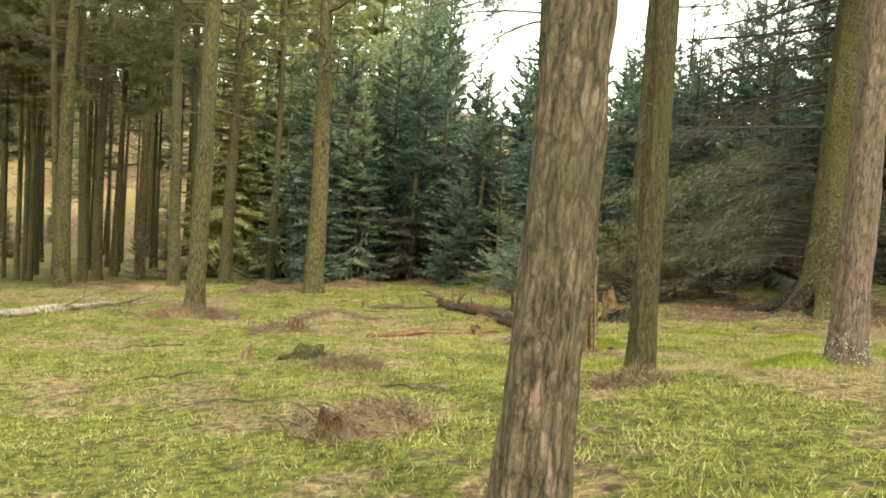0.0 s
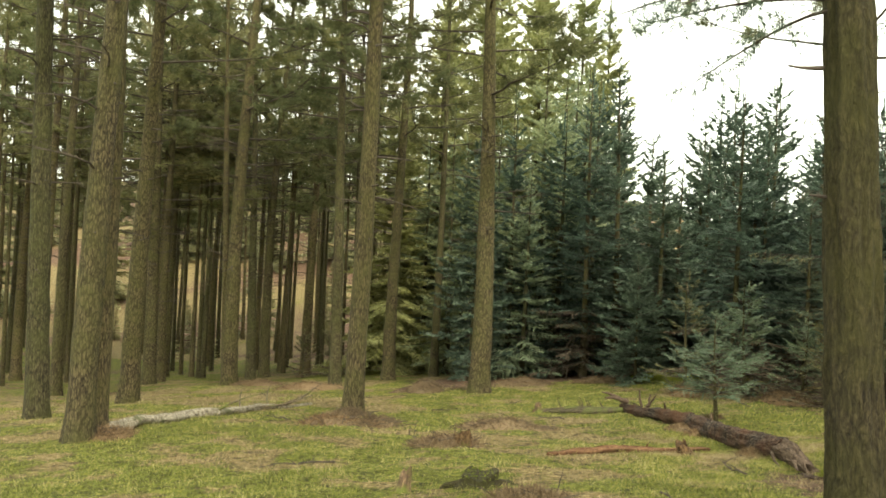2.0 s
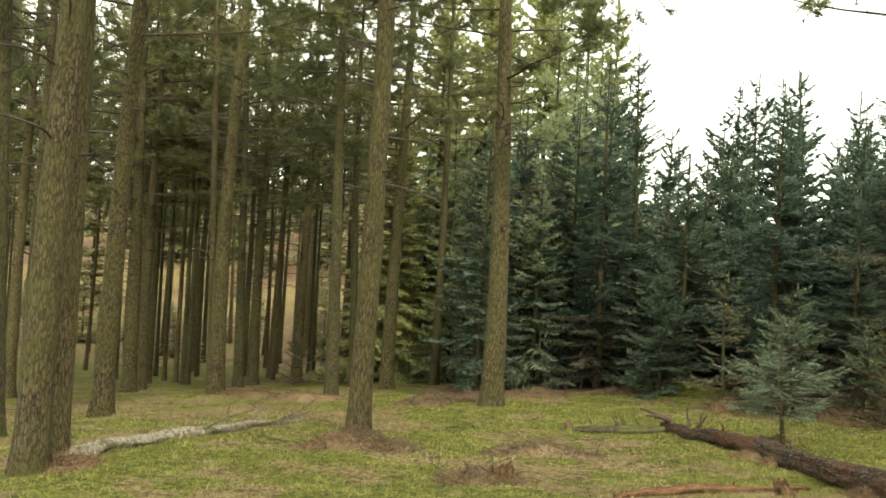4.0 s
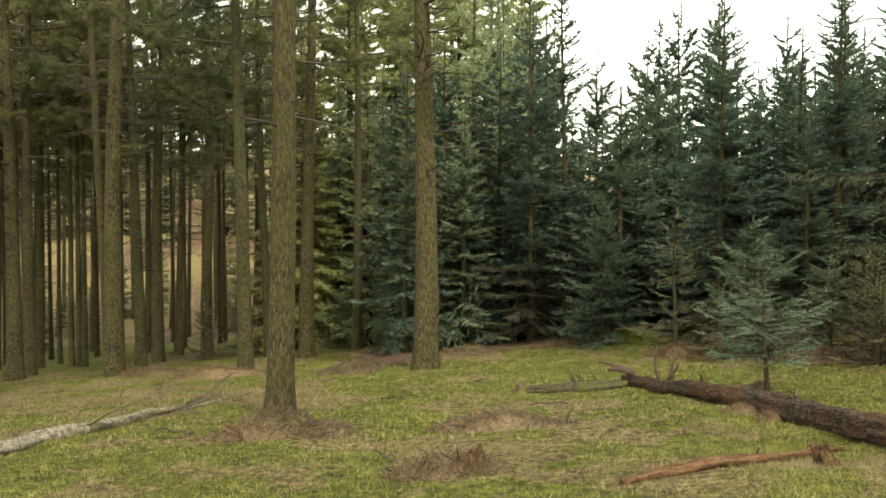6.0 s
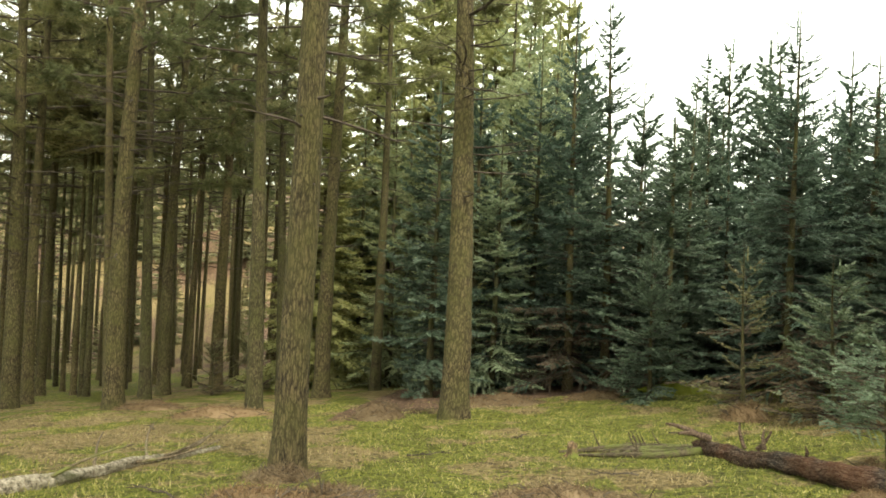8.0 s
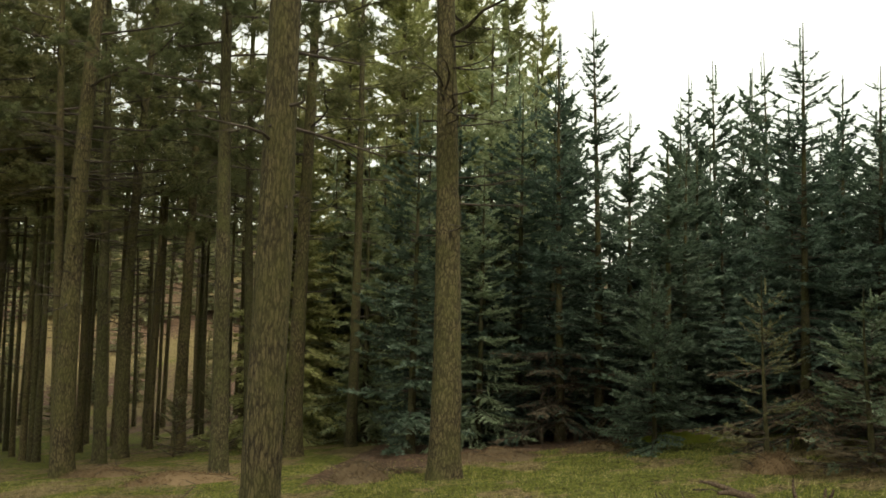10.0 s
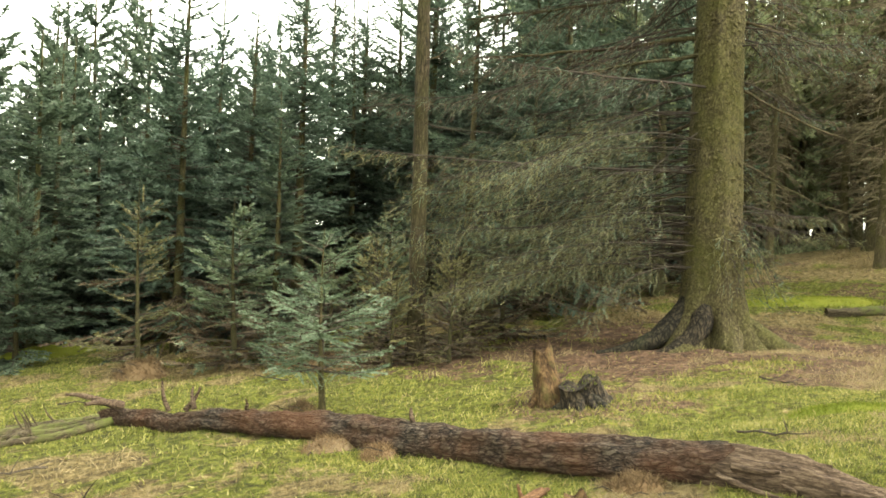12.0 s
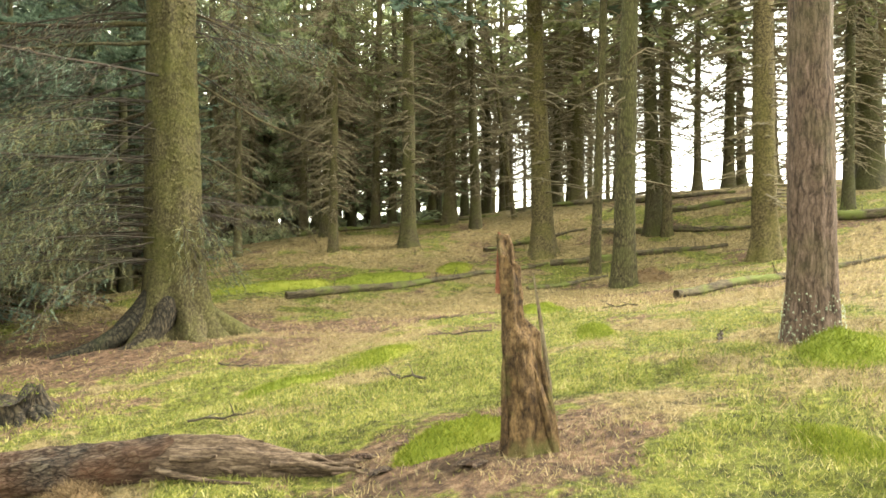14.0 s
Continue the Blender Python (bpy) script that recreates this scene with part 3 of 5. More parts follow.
def wood(name, label, template, places):
    """Trees too far off to tell apart, as one object: copies of a template joined part by part; places: x, y, turn, width, height."""
    t = thing(name, label, "woods", kind="stuff")
    for ch in template.children:
        me = ch.data
        v = np.empty(len(me.vertices) * 3, np.float32)
        me.vertices.foreach_get("co", v)
        v = v.reshape(-1, 3)
        loops = np.empty(len(me.loops), np.int32)
        me.loops.foreach_get("vertex_index", loops)
        start, total = np.empty(len(me.polygons), np.int32), np.empty(len(me.polygons), np.int32)
        me.polygons.foreach_get("loop_start", start)
        me.polygons.foreach_get("loop_total", total)
        faces = [loops[start[total == k][:, None] + np.arange(k)] for k in (3, 4)]
        g = Geo()
        for x, y, turn, sx, sz in places:
            c, s = math.cos(radians(turn)) * sx, math.sin(radians(turn)) * sx
            w = np.stack([v[:, 0] * c - v[:, 1] * s + x, v[:, 0] * s + v[:, 1] * c + y, v[:, 2] * sz + float(ground_z(x, y))], -1)
            base = g.n
            g.v.append(w)
            g.n += len(w)
            for k, f in zip((3, 4), faces):
                if len(f):
                    g.f[k].append(f + base)
        tagged(new(ch.name.split(".")[0], g.mesh(ch.name, me.materials[0])), "", kind="stuff").parent = t
    return t

# ---------------------------------------------------------------- ground
SWELLS = np.array([      # x, y, height: the lie of the land, falling ahead and rising to a bank on the +x side
    (-0.60, 5.81, -0.47), (1.74, 7.56, -0.35), (-1.49, 10.29, -1.12), (-1.94, 11.83, -1.12), (-2.91, 14.60, -1.50),
    (-4.62, 16.09, -1.67), (-1.65, 18.70, -1.85), (0.11, 18.88, -1.75), (0.90, 15.38, -1.12), (-3.44, 22.75, -2.20),
    (-8.25, 25.50, -2.85), (-13.25, 28.62, -3.52), (-8.12, 31.00, -3.30), (-7.25, 34.62, -3.61), (-10.75, 18.88, -2.39),
    (-6.79, 11.69, -1.41), (0.89, 27.38, -2.15), (3.39, 15.00, -1.29), (6.88, 16.25, -0.85), (9.75, 16.38, -0.71),
    (3.75, 18.12, -1.16), (15.62, 10.38, -0.30), (18.50, 12.75, 0.28), (3.82, 8.52, -0.27), (18.78, 19.04, 0.61),
    (17.54, 16.18, 0.34), (21.68, 16.32, 1.02), (23.80, 12.71, 1.63), (17.28, 10.05, 0.58), (29.10, 8.95, 2.31),
    (19.83, 5.04, 1.71), (14.80, 7.87, 0.07),
])
REACH = 5.0
_a = np.c_[np.ones(len(SWELLS)), SWELLS[:, :2]]
_slope = np.linalg.lstsq(_a, SWELLS[:, 2], rcond=None)[0]
_k = np.exp(-((SWELLS[:, None, :2] - SWELLS[None, :, :2]) ** 2).sum(-1) / 2 / REACH ** 2)
_w = np.linalg.solve(_k + 0.15 * np.eye(len(SWELLS)), SWELLS[:, 2] - _a @ _slope)


def eased(v, lo, hi, s):
    a = np.where(v > hi, hi + s * np.tanh((v - hi) / s), v)
    return np.where(a < lo, lo + s * np.tanh((a - lo) / s), a)


def ground_z(x, y):
    x, y = np.asarray(x, float), np.asarray(y, float)
    k = np.exp(-((x[..., None] - SWELLS[:, 0]) ** 2 + (y[..., None] - SWELLS[:, 1]) ** 2) / 2 / REACH ** 2)
    z = _slope[0] + _slope[1] * eased(x, -22, 30, 5.0) + _slope[2] * eased(y, -6, 42, 8.0) + k @ _w
    far = np.clip((y - 56 - 4.0 * np.maximum(x + 8, 0)) / 100, 0, 1)
    z = z + 21 * far * far * (3 - 2 * far)                         # the far side of the valley
    near = np.exp(-(((x - 2) / 30) ** 2 + ((y - 14) / 30) ** 2) ** 2)
    return z + near * (0.035 * lattice(x * 0.9, y * 0.9, 3) + 0.025 * lattice(x * 2.3, y * 2.3, 4) + 0.012 * lattice(x * 4.5, y * 4.5, 5))


def cover_at(x, y):
    """Shares of straw, moss and bare litter, 0 to 1."""
    n1, n2 = lattice(x * 0.35, y * 0.35, 11), 0.8 * lattice(x * 0.9 + 7, y * 0.9, 12) + 0.8 * lattice(x * 2.1, y * 2.1 + 3, 15) + 0.4 * lattice(x * 4.6, y * 4.6, 16)
    straw = 0.44 + 0.24 * n1 + 0.42 * n2 + 0.20 * np.clip((x - 4) / 8, 0, 1) + 0.06 * (x < -5) - 0.22 * np.exp(-((x - 3) ** 2 + (y - 17.5) ** 2) / 12) - 0.12 * np.exp(-((x + 3) ** 2 + (y - 21) ** 2) / 25)
    straw = straw - 0.16 * np.clip((13.5 - y) / 3, 0, 1) * np.clip((3.5 - x) / 2, 0, 1)
    straw = straw - 0.15 * np.clip((np.hypot(x, y - 12) - 22) / 6, 0, 1) * (x < 5)
    straw = straw - 0.5 * np.exp(-((x - 13.0) ** 2 + (y - 16.8) ** 2) / 6)
    straw = straw + 0.5 * np.clip((y - 50) / 10, 0, 1)
    litter = 0.10 + 0.16 * lattice(x * 0.6, y * 0.6, 13)
    for lx, ly, lr, amount in ((7.0, 15.6, 1.6, 0.75), (1.9, 10.4, 0.7, 0.6), (4.3, 18.8, 1.3, 0.6), (0.3, 5.2, 1.0, 0.35), (3.2, 14.7, 0.6, 0.5), (-4.8, 16.3, 0.6, 0.4)):
        litter = litter + amount * np.exp(-((x - lx) ** 2 + (y - ly) ** 2) / (2 * lr * lr))
    litter = litter + 0.7 * np.clip((y - 26.0 + 0.9 * (x < -1) * (-1 - x)) / 3, 0, 1) * (x > -6) * (x < 9)
    litter = litter + 0.26 * np.clip((x - 2.5) / 3, 0, 1) * (0.6 + lattice(x * 1.1 + 4, y * 1.1, 18))
    litter = litter + 0.35 * np.clip((y - 50) / 8, 0, 1) * np.clip(0.5 + 1.2 * lattice(x * 0.22, y * 0.10, 19), 0, 1)
    litter = litter + 0.3 * np.clip((-x - 9) / 6, 0, 1) * (lattice(x * 0.5, y * 0.5, 14) > 0.1)
    return np.clip(straw, 0, 1), np.clip(litter, 0, 1)


def axis_steps(lo, hi, step, far):
    mid = np.arange(lo, hi + step / 2, step)
    out = [0.6]
    while sum(out) < far:
        out.append(out[-1] * 1.16)
    c = np.cumsum(out)
    return np.concatenate([lo - c[::-1], mid, hi + c])


gx, gy = axis_steps(-16, 22, 0.22, 900), axis_steps(0, 32, 0.22, 900)
GX, GY = np.meshgrid(gx, gy)
GZ = ground_z(GX, GY)
nx, ny = len(gx), len(gy)
i_, j_ = np.meshgrid(np.arange(nx - 1), np.arange(ny - 1))
q_ = (j_ * nx + i_).ravel()
floor_geo = Geo().add(np.stack([GX, GY, GZ], -1).reshape(-1, 3), np.stack([q_, q_ + 1, q_ + nx + 1, q_ + nx], -1))
ground = tagged(new("ground", floor_geo.mesh("ground", SOIL, True)), "mossy grassy forest floor sloping between the trees", "forest floor", kind="structure")
straw_share, litter_share = cover_at(GX.ravel(), GY.ravel())
col_attr = ground.data.color_attributes.new("cover", "FLOAT_COLOR", "POINT")
col_attr.data.foreach_set("color", np.stack([straw_share, 1 - straw_share, litter_share, np.ones_like(straw_share)], -1).astype(np.float32).ravel())


# ---------------------------------------------------------------- pines of the plantation
NEAR_PINES = [     # x, y, base radius, lean, lean's direction, spin
    (-7.05, 12.05, 0.185, 1.8, 0, 10), (-7.65, 13.30, 0.16, 0.6, 0, 200), (-9.94, 15.0, 0.20, 0.5, 180, 80), (-10.81, 19.15, 0.225, 0.8, 0, 40),
    (-4.75, 16.60, 0.185, 0.5, 0, 120), (-3.46, 23.25, 0.27, 0.9, 0, 300), (-8.06, 25.4, 0.185, 0.4, 180, 220),
    (-12.7, 28.1, 0.27, 0.0, 0, 20), (-7.80, 30.4, 0.235, 1.1, 180, 160), (-6.90, 33.9, 0.175, 0.0, 0, 90), (-17.0, 30.3, 0.26, 0.4, 0, 250),
    (-17.4, 31.8, 0.19, 0.8, 180, 130), (-13.8, 32.2, 0.19, 2.6, 180, 60), (-14.1, 34.2, 0.23, 0.4, 0, 310), (-13.4, 37.0, 0.24, 1.3, 180, 190),
    (-16.1, 23.8, 0.17, 0.3, 0, 0), (-23.9, 43.0, 0.23, 0.2, 0, 70), (-24.2, 49.0, 0.25, 0.0, 0, 140), (-26.6, 35.2, 0.25, 0.0, 0, 30), (-20.5, 37.5, 0.2, 0.5, 0, 100),
    (-9.6, 32.6, 0.17, 0.6, 180, 35), (-19.5, 27.5, 0.2, 0.3, 0, 15),
]
pine_a = pine("tall mossy brown pine on the grassy slope", 21, 18.0, 0.2, 0.46, 24, 16, 210, blade=0.11, reach=3.1, sides=24, rings=60, relief=0.035, bend=0.12)
pine_b = pine("tall grey-brown pine with snapped dead branches", 22, 17.0, 0.2, 0.44, 24, 16, 210, blade=0.11, reach=3.1, dead=34, sides=24, rings=60, relief=0.035, bend=0.2)
pine_c = pine("slender tall pine with long dead branches", 23, 19.0, 0.2, 0.38, 26, 16, 210, blade=0.11, reach=3.0, dead=46, sides=18, rings=40, relief=0.03, bend=0.25)
for k, (x, y, r, lean, to, spin) in enumerate(NEAR_PINES):
    stand((pine_a, pine_b, pine_c)[(k * 2) % 3], x, y, spin, r / 0.2, 0.9 + 0.25 * ((k * 37) % 10) / 10, lean, to)
# the second stem of the forked pine
fork = pine("second stem of a forked pine", 24, 16.0, 0.2, 0.5, 12, 8, 24, dead=16, bend=0.1, flare=0.0)
stand(fork, -12.95, 28.3, 0, 0.75, 1.0, 1.6, 180, -0.2)
remove_template(fork)

far_pine = pine("pine trunk far back in the stand", 31, 17.0, 0.2, 0.52, 26, 11, 60, reach=3.4, blade=0.17, fine=False, dead=16, sides=8, rings=14, relief=0.0, group="far pines")
far_pine_b = pine("pale sunlit pine trunk far back in the stand", 32, 18.0, 0.2, 0.50, 26, 11, 60, reach=3.4, blade=0.17, fine=False, dead=16, sides=8, rings=14, relief=0.0, group="far pines")
rng = np.random.default_rng(5)
kept = [(p[0], p[1]) for p in NEAR_PINES]
tries = 0
while len(kept) < 118 and tries < 6000:
    tries += 1
    x, y = rng.uniform(-62, -9), rng.uniform(18, 82)
    if x > -6 - 0.28 * (y - 24) or y < 24 - 0.45 * (x + 14) - 14 * (x < -30) or (x > -22 and y < 36) or math.hypot(x, y - 6) > 66:
        continue
    if min((x - a) ** 2 + (y - b) ** 2 for a, b in kept) < 5.0:
        continue
    kept.append((x, y))
    stand(far_pine if rng.random() < 0.55 else far_pine_b, x, y, rng.uniform(0, 360), rng.uniform(0.5, 0.9), rng.uniform(0.85, 1.2), rng.uniform(0, 1.5), rng.uniform(0, 360))
for ob in (pine_a, pine_b, pine_c, far_pine, far_pine_b):
    remove_template(ob)

# pines close by the path
big = pine("thick pine with coarse pink-brown plated bark", 41, 18.0, 0.145, 0.5, 14, 10, 60, mat=NEAR_BARK, sides=120, rings=520, relief=0.07, dead=10, dead_from=0.05, bend=0.05, flare=0.28, group="pines beside the path")
stand(big, 0.42, 3.95, 0, 1.0, 1.0, 0.6, 0)
remove_template(big)
second = pine("mossy olive-green pine with a dead side twig", 42, 18.0, 0.145, 0.5, 12, 10, 60, mat=OLIVE_BARK, sides=96, rings=420, relief=0.07, dead=14, dead_from=0.08, bend=0.06, group="pines beside the path")
leaning = stand(second, 0.79, 6.4, 40, 0.84, 1.0, 3.3, 180)
limb_on(leaning, (0.63, 6.38, 2.05), (-1, -0.1, 0.06), 0.22, 0.014, TWIG_BARK, 401)
limb_on(leaning, (0.66, 6.38, 1.45), (-1, 0.1, 0.12), 0.14, 0.013, TWIG_BARK, 402)
hanging, tip = Geo(), np.array(leaning.matrix_basis.inverted())
rng = np.random.default_rng(403)
for k, (z, az, L, drop) in enumerate(((2.36, 3.05, 0.80, 0.06), (2.45, 3.5, 0.7, 0.16), (2.30, 2.7, 0.65, 0.26), (2.50, 3.2, 0.95, 0.22))):
    o = np.array([math.cos(az), math.sin(az), 0.0])
    u = np.linspace(0, 1, 8)
    w = np.array([0.60, 6.4, z]) + o * (L * u)[:, None] + np.array([0, 0, -1]) * (drop * u ** 2)[:, None] + np.array([-o[1], o[0], 0]) * (0.06 * np.sin(4 * u + k))[:, None]
    branch = Geo()
    put(branch, tube(w @ tip[:3, :3].T + tip[:3, 3], np.linspace(0.009, 0.003, 8), 6, True))
    part("branch", branch, TWIG_BARK, leaning)
    m = 44
    at = w[rng.integers(2, 8, m)] + rng.normal(0, 0.02, (m, 3))
    d = unit(o * 0.6 + rng.normal(0, 0.6, (m, 3)) + np.array([0, 0, -0.5]))
    needles(hanging, at @ tip[:3, :3].T + tip[:3, 3], unit(d @ tip[:3, :3].T), rng.uniform(0.06, 0.18, m), 300, 0.035, 0.004, rng)
part("lower_foliage", hanging, SITKA, leaning, "sparse blue-green needles on hanging twigs")
stand(second, 1.76, 7.62, 150, 0.78, 1.0, 1.0, 180)
remove_template(second)
red = pine("reddish-brown rough-barked pine with lichen at its foot", 43, 18.0, 0.17, 0.5, 12, 10, 60, mat=RED_BARK, sides=96, rings=320, relief=0.045, dead=10, dead_from=0.12, bend=0.04, flare=0.35, group="pines beside the path")
speck = Geo()
rng = np.random.default_rng(45)
for k in range(420):
    z, az = 0.34 * rng.random() ** 2.2, rng.uniform(0, 6.28)
    r = 0.17 * (1 + 0.35 * 0.78 * math.exp(-z / 0.35)) * 1.02 + 0.006
    c, s = np.array([math.cos(az), math.sin(az), 0]), np.array([-math.sin(az), math.cos(az), 0])
    p = c * r + (0, 0, z)
    w = rng.uniform(0.003, 0.011)
    speck.add([p - s * w, p + s * w * 0.6 + (0, 0, w), p + s * w + (0, 0, -w), p + c * 0.008 + (0, 0, w * 0.3)], [(0, 1, 3), (1, 2, 3), (2, 0, 3)])
part("lichen", speck, LICHEN, red, "pale grey-green lichen crust")
stand(red, 3.95, 8.5, 0, 0.98, 1.0, 0.6, 180)
remove_template(red)
bare = pine("slim dark pine trunk with brown brush round its foot", 44, 16.0, 0.125, 0.38, 22, 12, 70, reach=2.8, sides=20, rings=60, relief=0.05, dead=26, dead_from=0.05, bend=0.05, mat=DARK_BARK, group="pines beside the path")
stand(bare, 4.22, 18.7, 20, 1.0, 1.0, 1.0, 180)
remove_template(bare)

# ---------------------------------------------------------------- young spruces in the hollow
SPRUCES = [    # x, y, height, spread scale, kind
    (-1.00, 29.6, 10.3, 1.0, 0), (-0.05, 29.7, 10.6, 1.0, 1), (2.83, 24.1, 7.6, 1.0, 2), (-2.78, 32.3, 12.8, 1.0, 2), (-4.82, 34.5, 10.4, 1.0, 0), (-3.0, 29.4, 8.2, 1.0, 1),
    (-6.5, 37.4, 10.6, 1.0, 2), (-4.5, 32.4, 7.4, 0.9, 0), (1.7, 28.4, 6.6, 1.0, 1), (3.2, 30.6, 6.2, 1.0, 0), (-6.9, 36.4, 10.4, 1.0, 1), (-8.6, 39.4, 11.0, 1.0, 0),
    (0.5, 25.7, 3.55, 0.95, 3), (2.65, 21.2, 2.55, 1.25, 4), (4.95, 20.5, 2.2, 1.0, 4), (6.1, 19.0, 2.6, 1.0, 4), (3.55, 20.0, 1.7, 1.1, 4),
    (2.8, 34.7, 10.0, 1.0, 1), (4.0, 37.5, 11.6, 1.0, 0), (4.3, 35.0, 11.1, 1.0, 2), (6.2, 38.4, 11.9, 1.0, 1), (5.5, 34.2, 10.9, 1.0, 0), (5.2, 26.5, 7.5, 1.0, 0), (5.9, 25.2, 7.9, 1.0, 1),
    (7.4, 25.6, 7.5, 1.0, 2), (8.3, 31.4, 8.9, 1.0, 1), (6.5, 31.5, 9.0, 1.0, 0), (-2.6, 36.8, 13.9, 1.0, 0), (-1.6, 35.4, 12.3, 1.0, 2), (1.7, 35.9, 8.7, 1.0, 1), (2.8, 38.8, 8.6, 1.0, 2), (1.0, 31.6, 8.7, 1.0, 2),
    (9.3, 24.9, 7.2, 1.0, 0), (4.1, 28.4, 6.6, 1.0, 2), (4.3, 23.2, 4.6, 1.0, 1),
    (8.6, 24.4, 8.0, 1.0, 2), (10.6, 27.6, 9.4, 1.0, 0), (10.2, 22.4, 10.6, 1.1, 2), (12.6, 24.6, 12.0, 1.1, 1), (7.9, 20.3, 5.4, 1.0, 2), (13.4, 30.2, 11.0, 1.0, 2), (15.4, 26.0, 10.0, 1.0, 0),
    (11.6, 20.2, 10.0, 1.1, 1), (13.6, 21.2, 10.5, 1.1, 0), (9.4, 20.9, 8.6, 1.1, 2), (8.3, 22.6, 8.6, 1.0, 1), (-1.9, 36.8, 13.0, 1.0, 1), (-1.0, 33.5, 11.0, 1.0, 2),
]
kinds = [
    young_spruce("blue-green young spruce in a dense thicket", 51, 9.0, 2.0, 0.3, 0.33, 7.0, 0.28, 0.5, brown_low=0.18, pitch=0.04, wing=0.06, twig_gap=0.14),
    young_spruce("tall young spruce with an open pointed top", 52, 9.0, 1.8, 0.4, 0.35, 7.0, 0.2, 0.55, brown_low=0.12, pitch=0.04, wing=0.06, twig_gap=0.14),
    young_spruce("dark bushy young spruce with spreading boughs", 53, 8.0, 2.1, 0.25, 0.32, 7.0, 0.35, 0.45, brown_low=0.16, pitch=0.04, wing=0.06, twig_gap=0.14),
    young_spruce("small dark green spruce shaped like a cone", 54, 3.5, 1.25, 0.12, 0.17, 6.5, 0.2, 0.7, pitch=0.035, wing=0.05, twig_gap=0.10),
    young_spruce("small pale bushy spruce in front of the thicket", 55, 2.5, 1.0, 0.1, 0.17, 5.0, 0.1, 0.55, mat=SITKA_YOUNG, pitch=0.028, wing=0.04, twig_gap=0.10, brown_low=0.25),
    young_spruce("young spruce deeper in the thicket", 58, 9.0, 2.1, 0.5, 0.45, 6.5, 0.25, 0.5, pitch=0.085, wing=0.115, twig_gap=0.23, fine=False),
    # lit copy of the thicket spruce: sunshine is in its needle colour
    young_spruce("young spruce among the pines with sunlight painted into its pale needles", 59, 9.0, 2.0, 0.4, 0.38, 6.5, 0.3, 0.5, mat=SUN_HAZE_PALE, pitch=0.05, wing=0.07, twig_gap=0.16, fine=False),
]
heights = (9.0, 9.0, 8.0, 3.5, 2.5, 9.0, 9.0)
rng = np.random.default_rng(6)
for x, y, h, wide, k in SPRUCES:
    # trees at the back left get the needles painted as sunlit
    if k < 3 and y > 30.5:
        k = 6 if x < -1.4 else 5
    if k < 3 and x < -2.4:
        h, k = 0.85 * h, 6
    s = h / heights[k]
    stand(kinds[k], x, y, rng.uniform(0, 360), (0.35 + 0.65 * s) * wide, s, rng.uniform(0, 1.5), rng.uniform(0, 360))
for k in range(64):           # the thicket's inner ranks, rising to a notch in the skyline
    turn, d = radians(rng.uniform(-12, 45)), rng.uniform(18.5, 33)
    x, y = -2.6 + d * math.sin(turn), 9.2 + d * math.cos(turn)
    if y < 27.5 and x < 3.2 or y < 22.5 or min((x - p[0]) ** 2 + (y - p[1]) ** 2 for p in SPRUCES) < 0.7:
        continue
    deg = math.degrees(turn)
    if deg < -6 and d < 27:
        continue
    slope = 0.17 if 7.5 < deg < 11.5 else 0.30 if deg < 7.5 else 0.25
    h = 0.5 + slope * d * rng.uniform(0.82, 1.02) - float(ground_z(x, y))
    # the far left ranks get the painted-sunlight needles too
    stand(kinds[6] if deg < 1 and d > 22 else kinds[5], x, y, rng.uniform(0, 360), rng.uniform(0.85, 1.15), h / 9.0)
for k in range(11):           # the taller edge beside the slim pine
    turn, d = radians(27 + 2.3 * k), rng.uniform(16.5, 21.5)
    x, y = -2.4 + d * math.sin(turn), 9.2 + d * math.cos(turn)
    h = 0.5 + rng.uniform(0.27, 0.34) * d * (1.28 if k > 2 else 1) - float(ground_z(x, y))
    stand(kinds[k % 3], x, y, rng.uniform(0, 360), rng.uniform(0.9, 1.1), h / heights[k % 3])
for k in kinds:
    remove_template(k)
# these crowns look sunlit through their needle colour
tall = young_spruce("tall spruce with hanging sprays behind the thicket, sunlight painted in as yellow-green", 56, 15.0, 3.1, 1.0, 0.36, 8.0, 0.5, 0.5, SUN_YELLOW, 0.09, 0.14, shape=0.9, group="tall spruces behind", twig_gap=0.19, fine=False)
for x, y, s, w in ((-6.3, 40.0, 1.3, 1.0), (-8.9, 42.8, 1.2, 0.9), (-4.2, 43.2, 1.35, 1.0), (-3.6, 38.4, 1.1, 0.9), (-9.6, 37.2, 0.72, 0.9), (-0.8, 43.5, 1.1, 0.9), (-11.6, 46.5, 1.0, 0.8), (-6.6, 46.0, 1.4, 1.2), (-2.2, 47.5, 1.35, 1.1), (-9.8, 48.0, 1.35, 1.2)):
    stand(tall, x, y, x * 50, w * 1.1, s * 1.12)
remove_template(tall)

# ---------------------------------------------------------------- far background
far_spruce = young_spruce("dark spruce in the woods beyond", 57, 14.0, 2.6, 0.6, 0.7, 5.5, 0.35, 0.7, None, 0.24, 0.3, group="woods beyond", twig_gap=0.42, fine=False)
# same tree as far_spruce, its needles paled to stand for haze
pale_spruce = young_spruce("spruce deep in the wood with haze painted into its grey-green needles", 64, 14.0, 2.6, 0.6, 0.7, 5.5, 0.35, 0.7, SUN_HAZE_PALE, 0.24, 0.3, group="woods beyond", twig_gap=0.42, fine=False)
rng = np.random.default_rng(7)
dark, pale = [], []
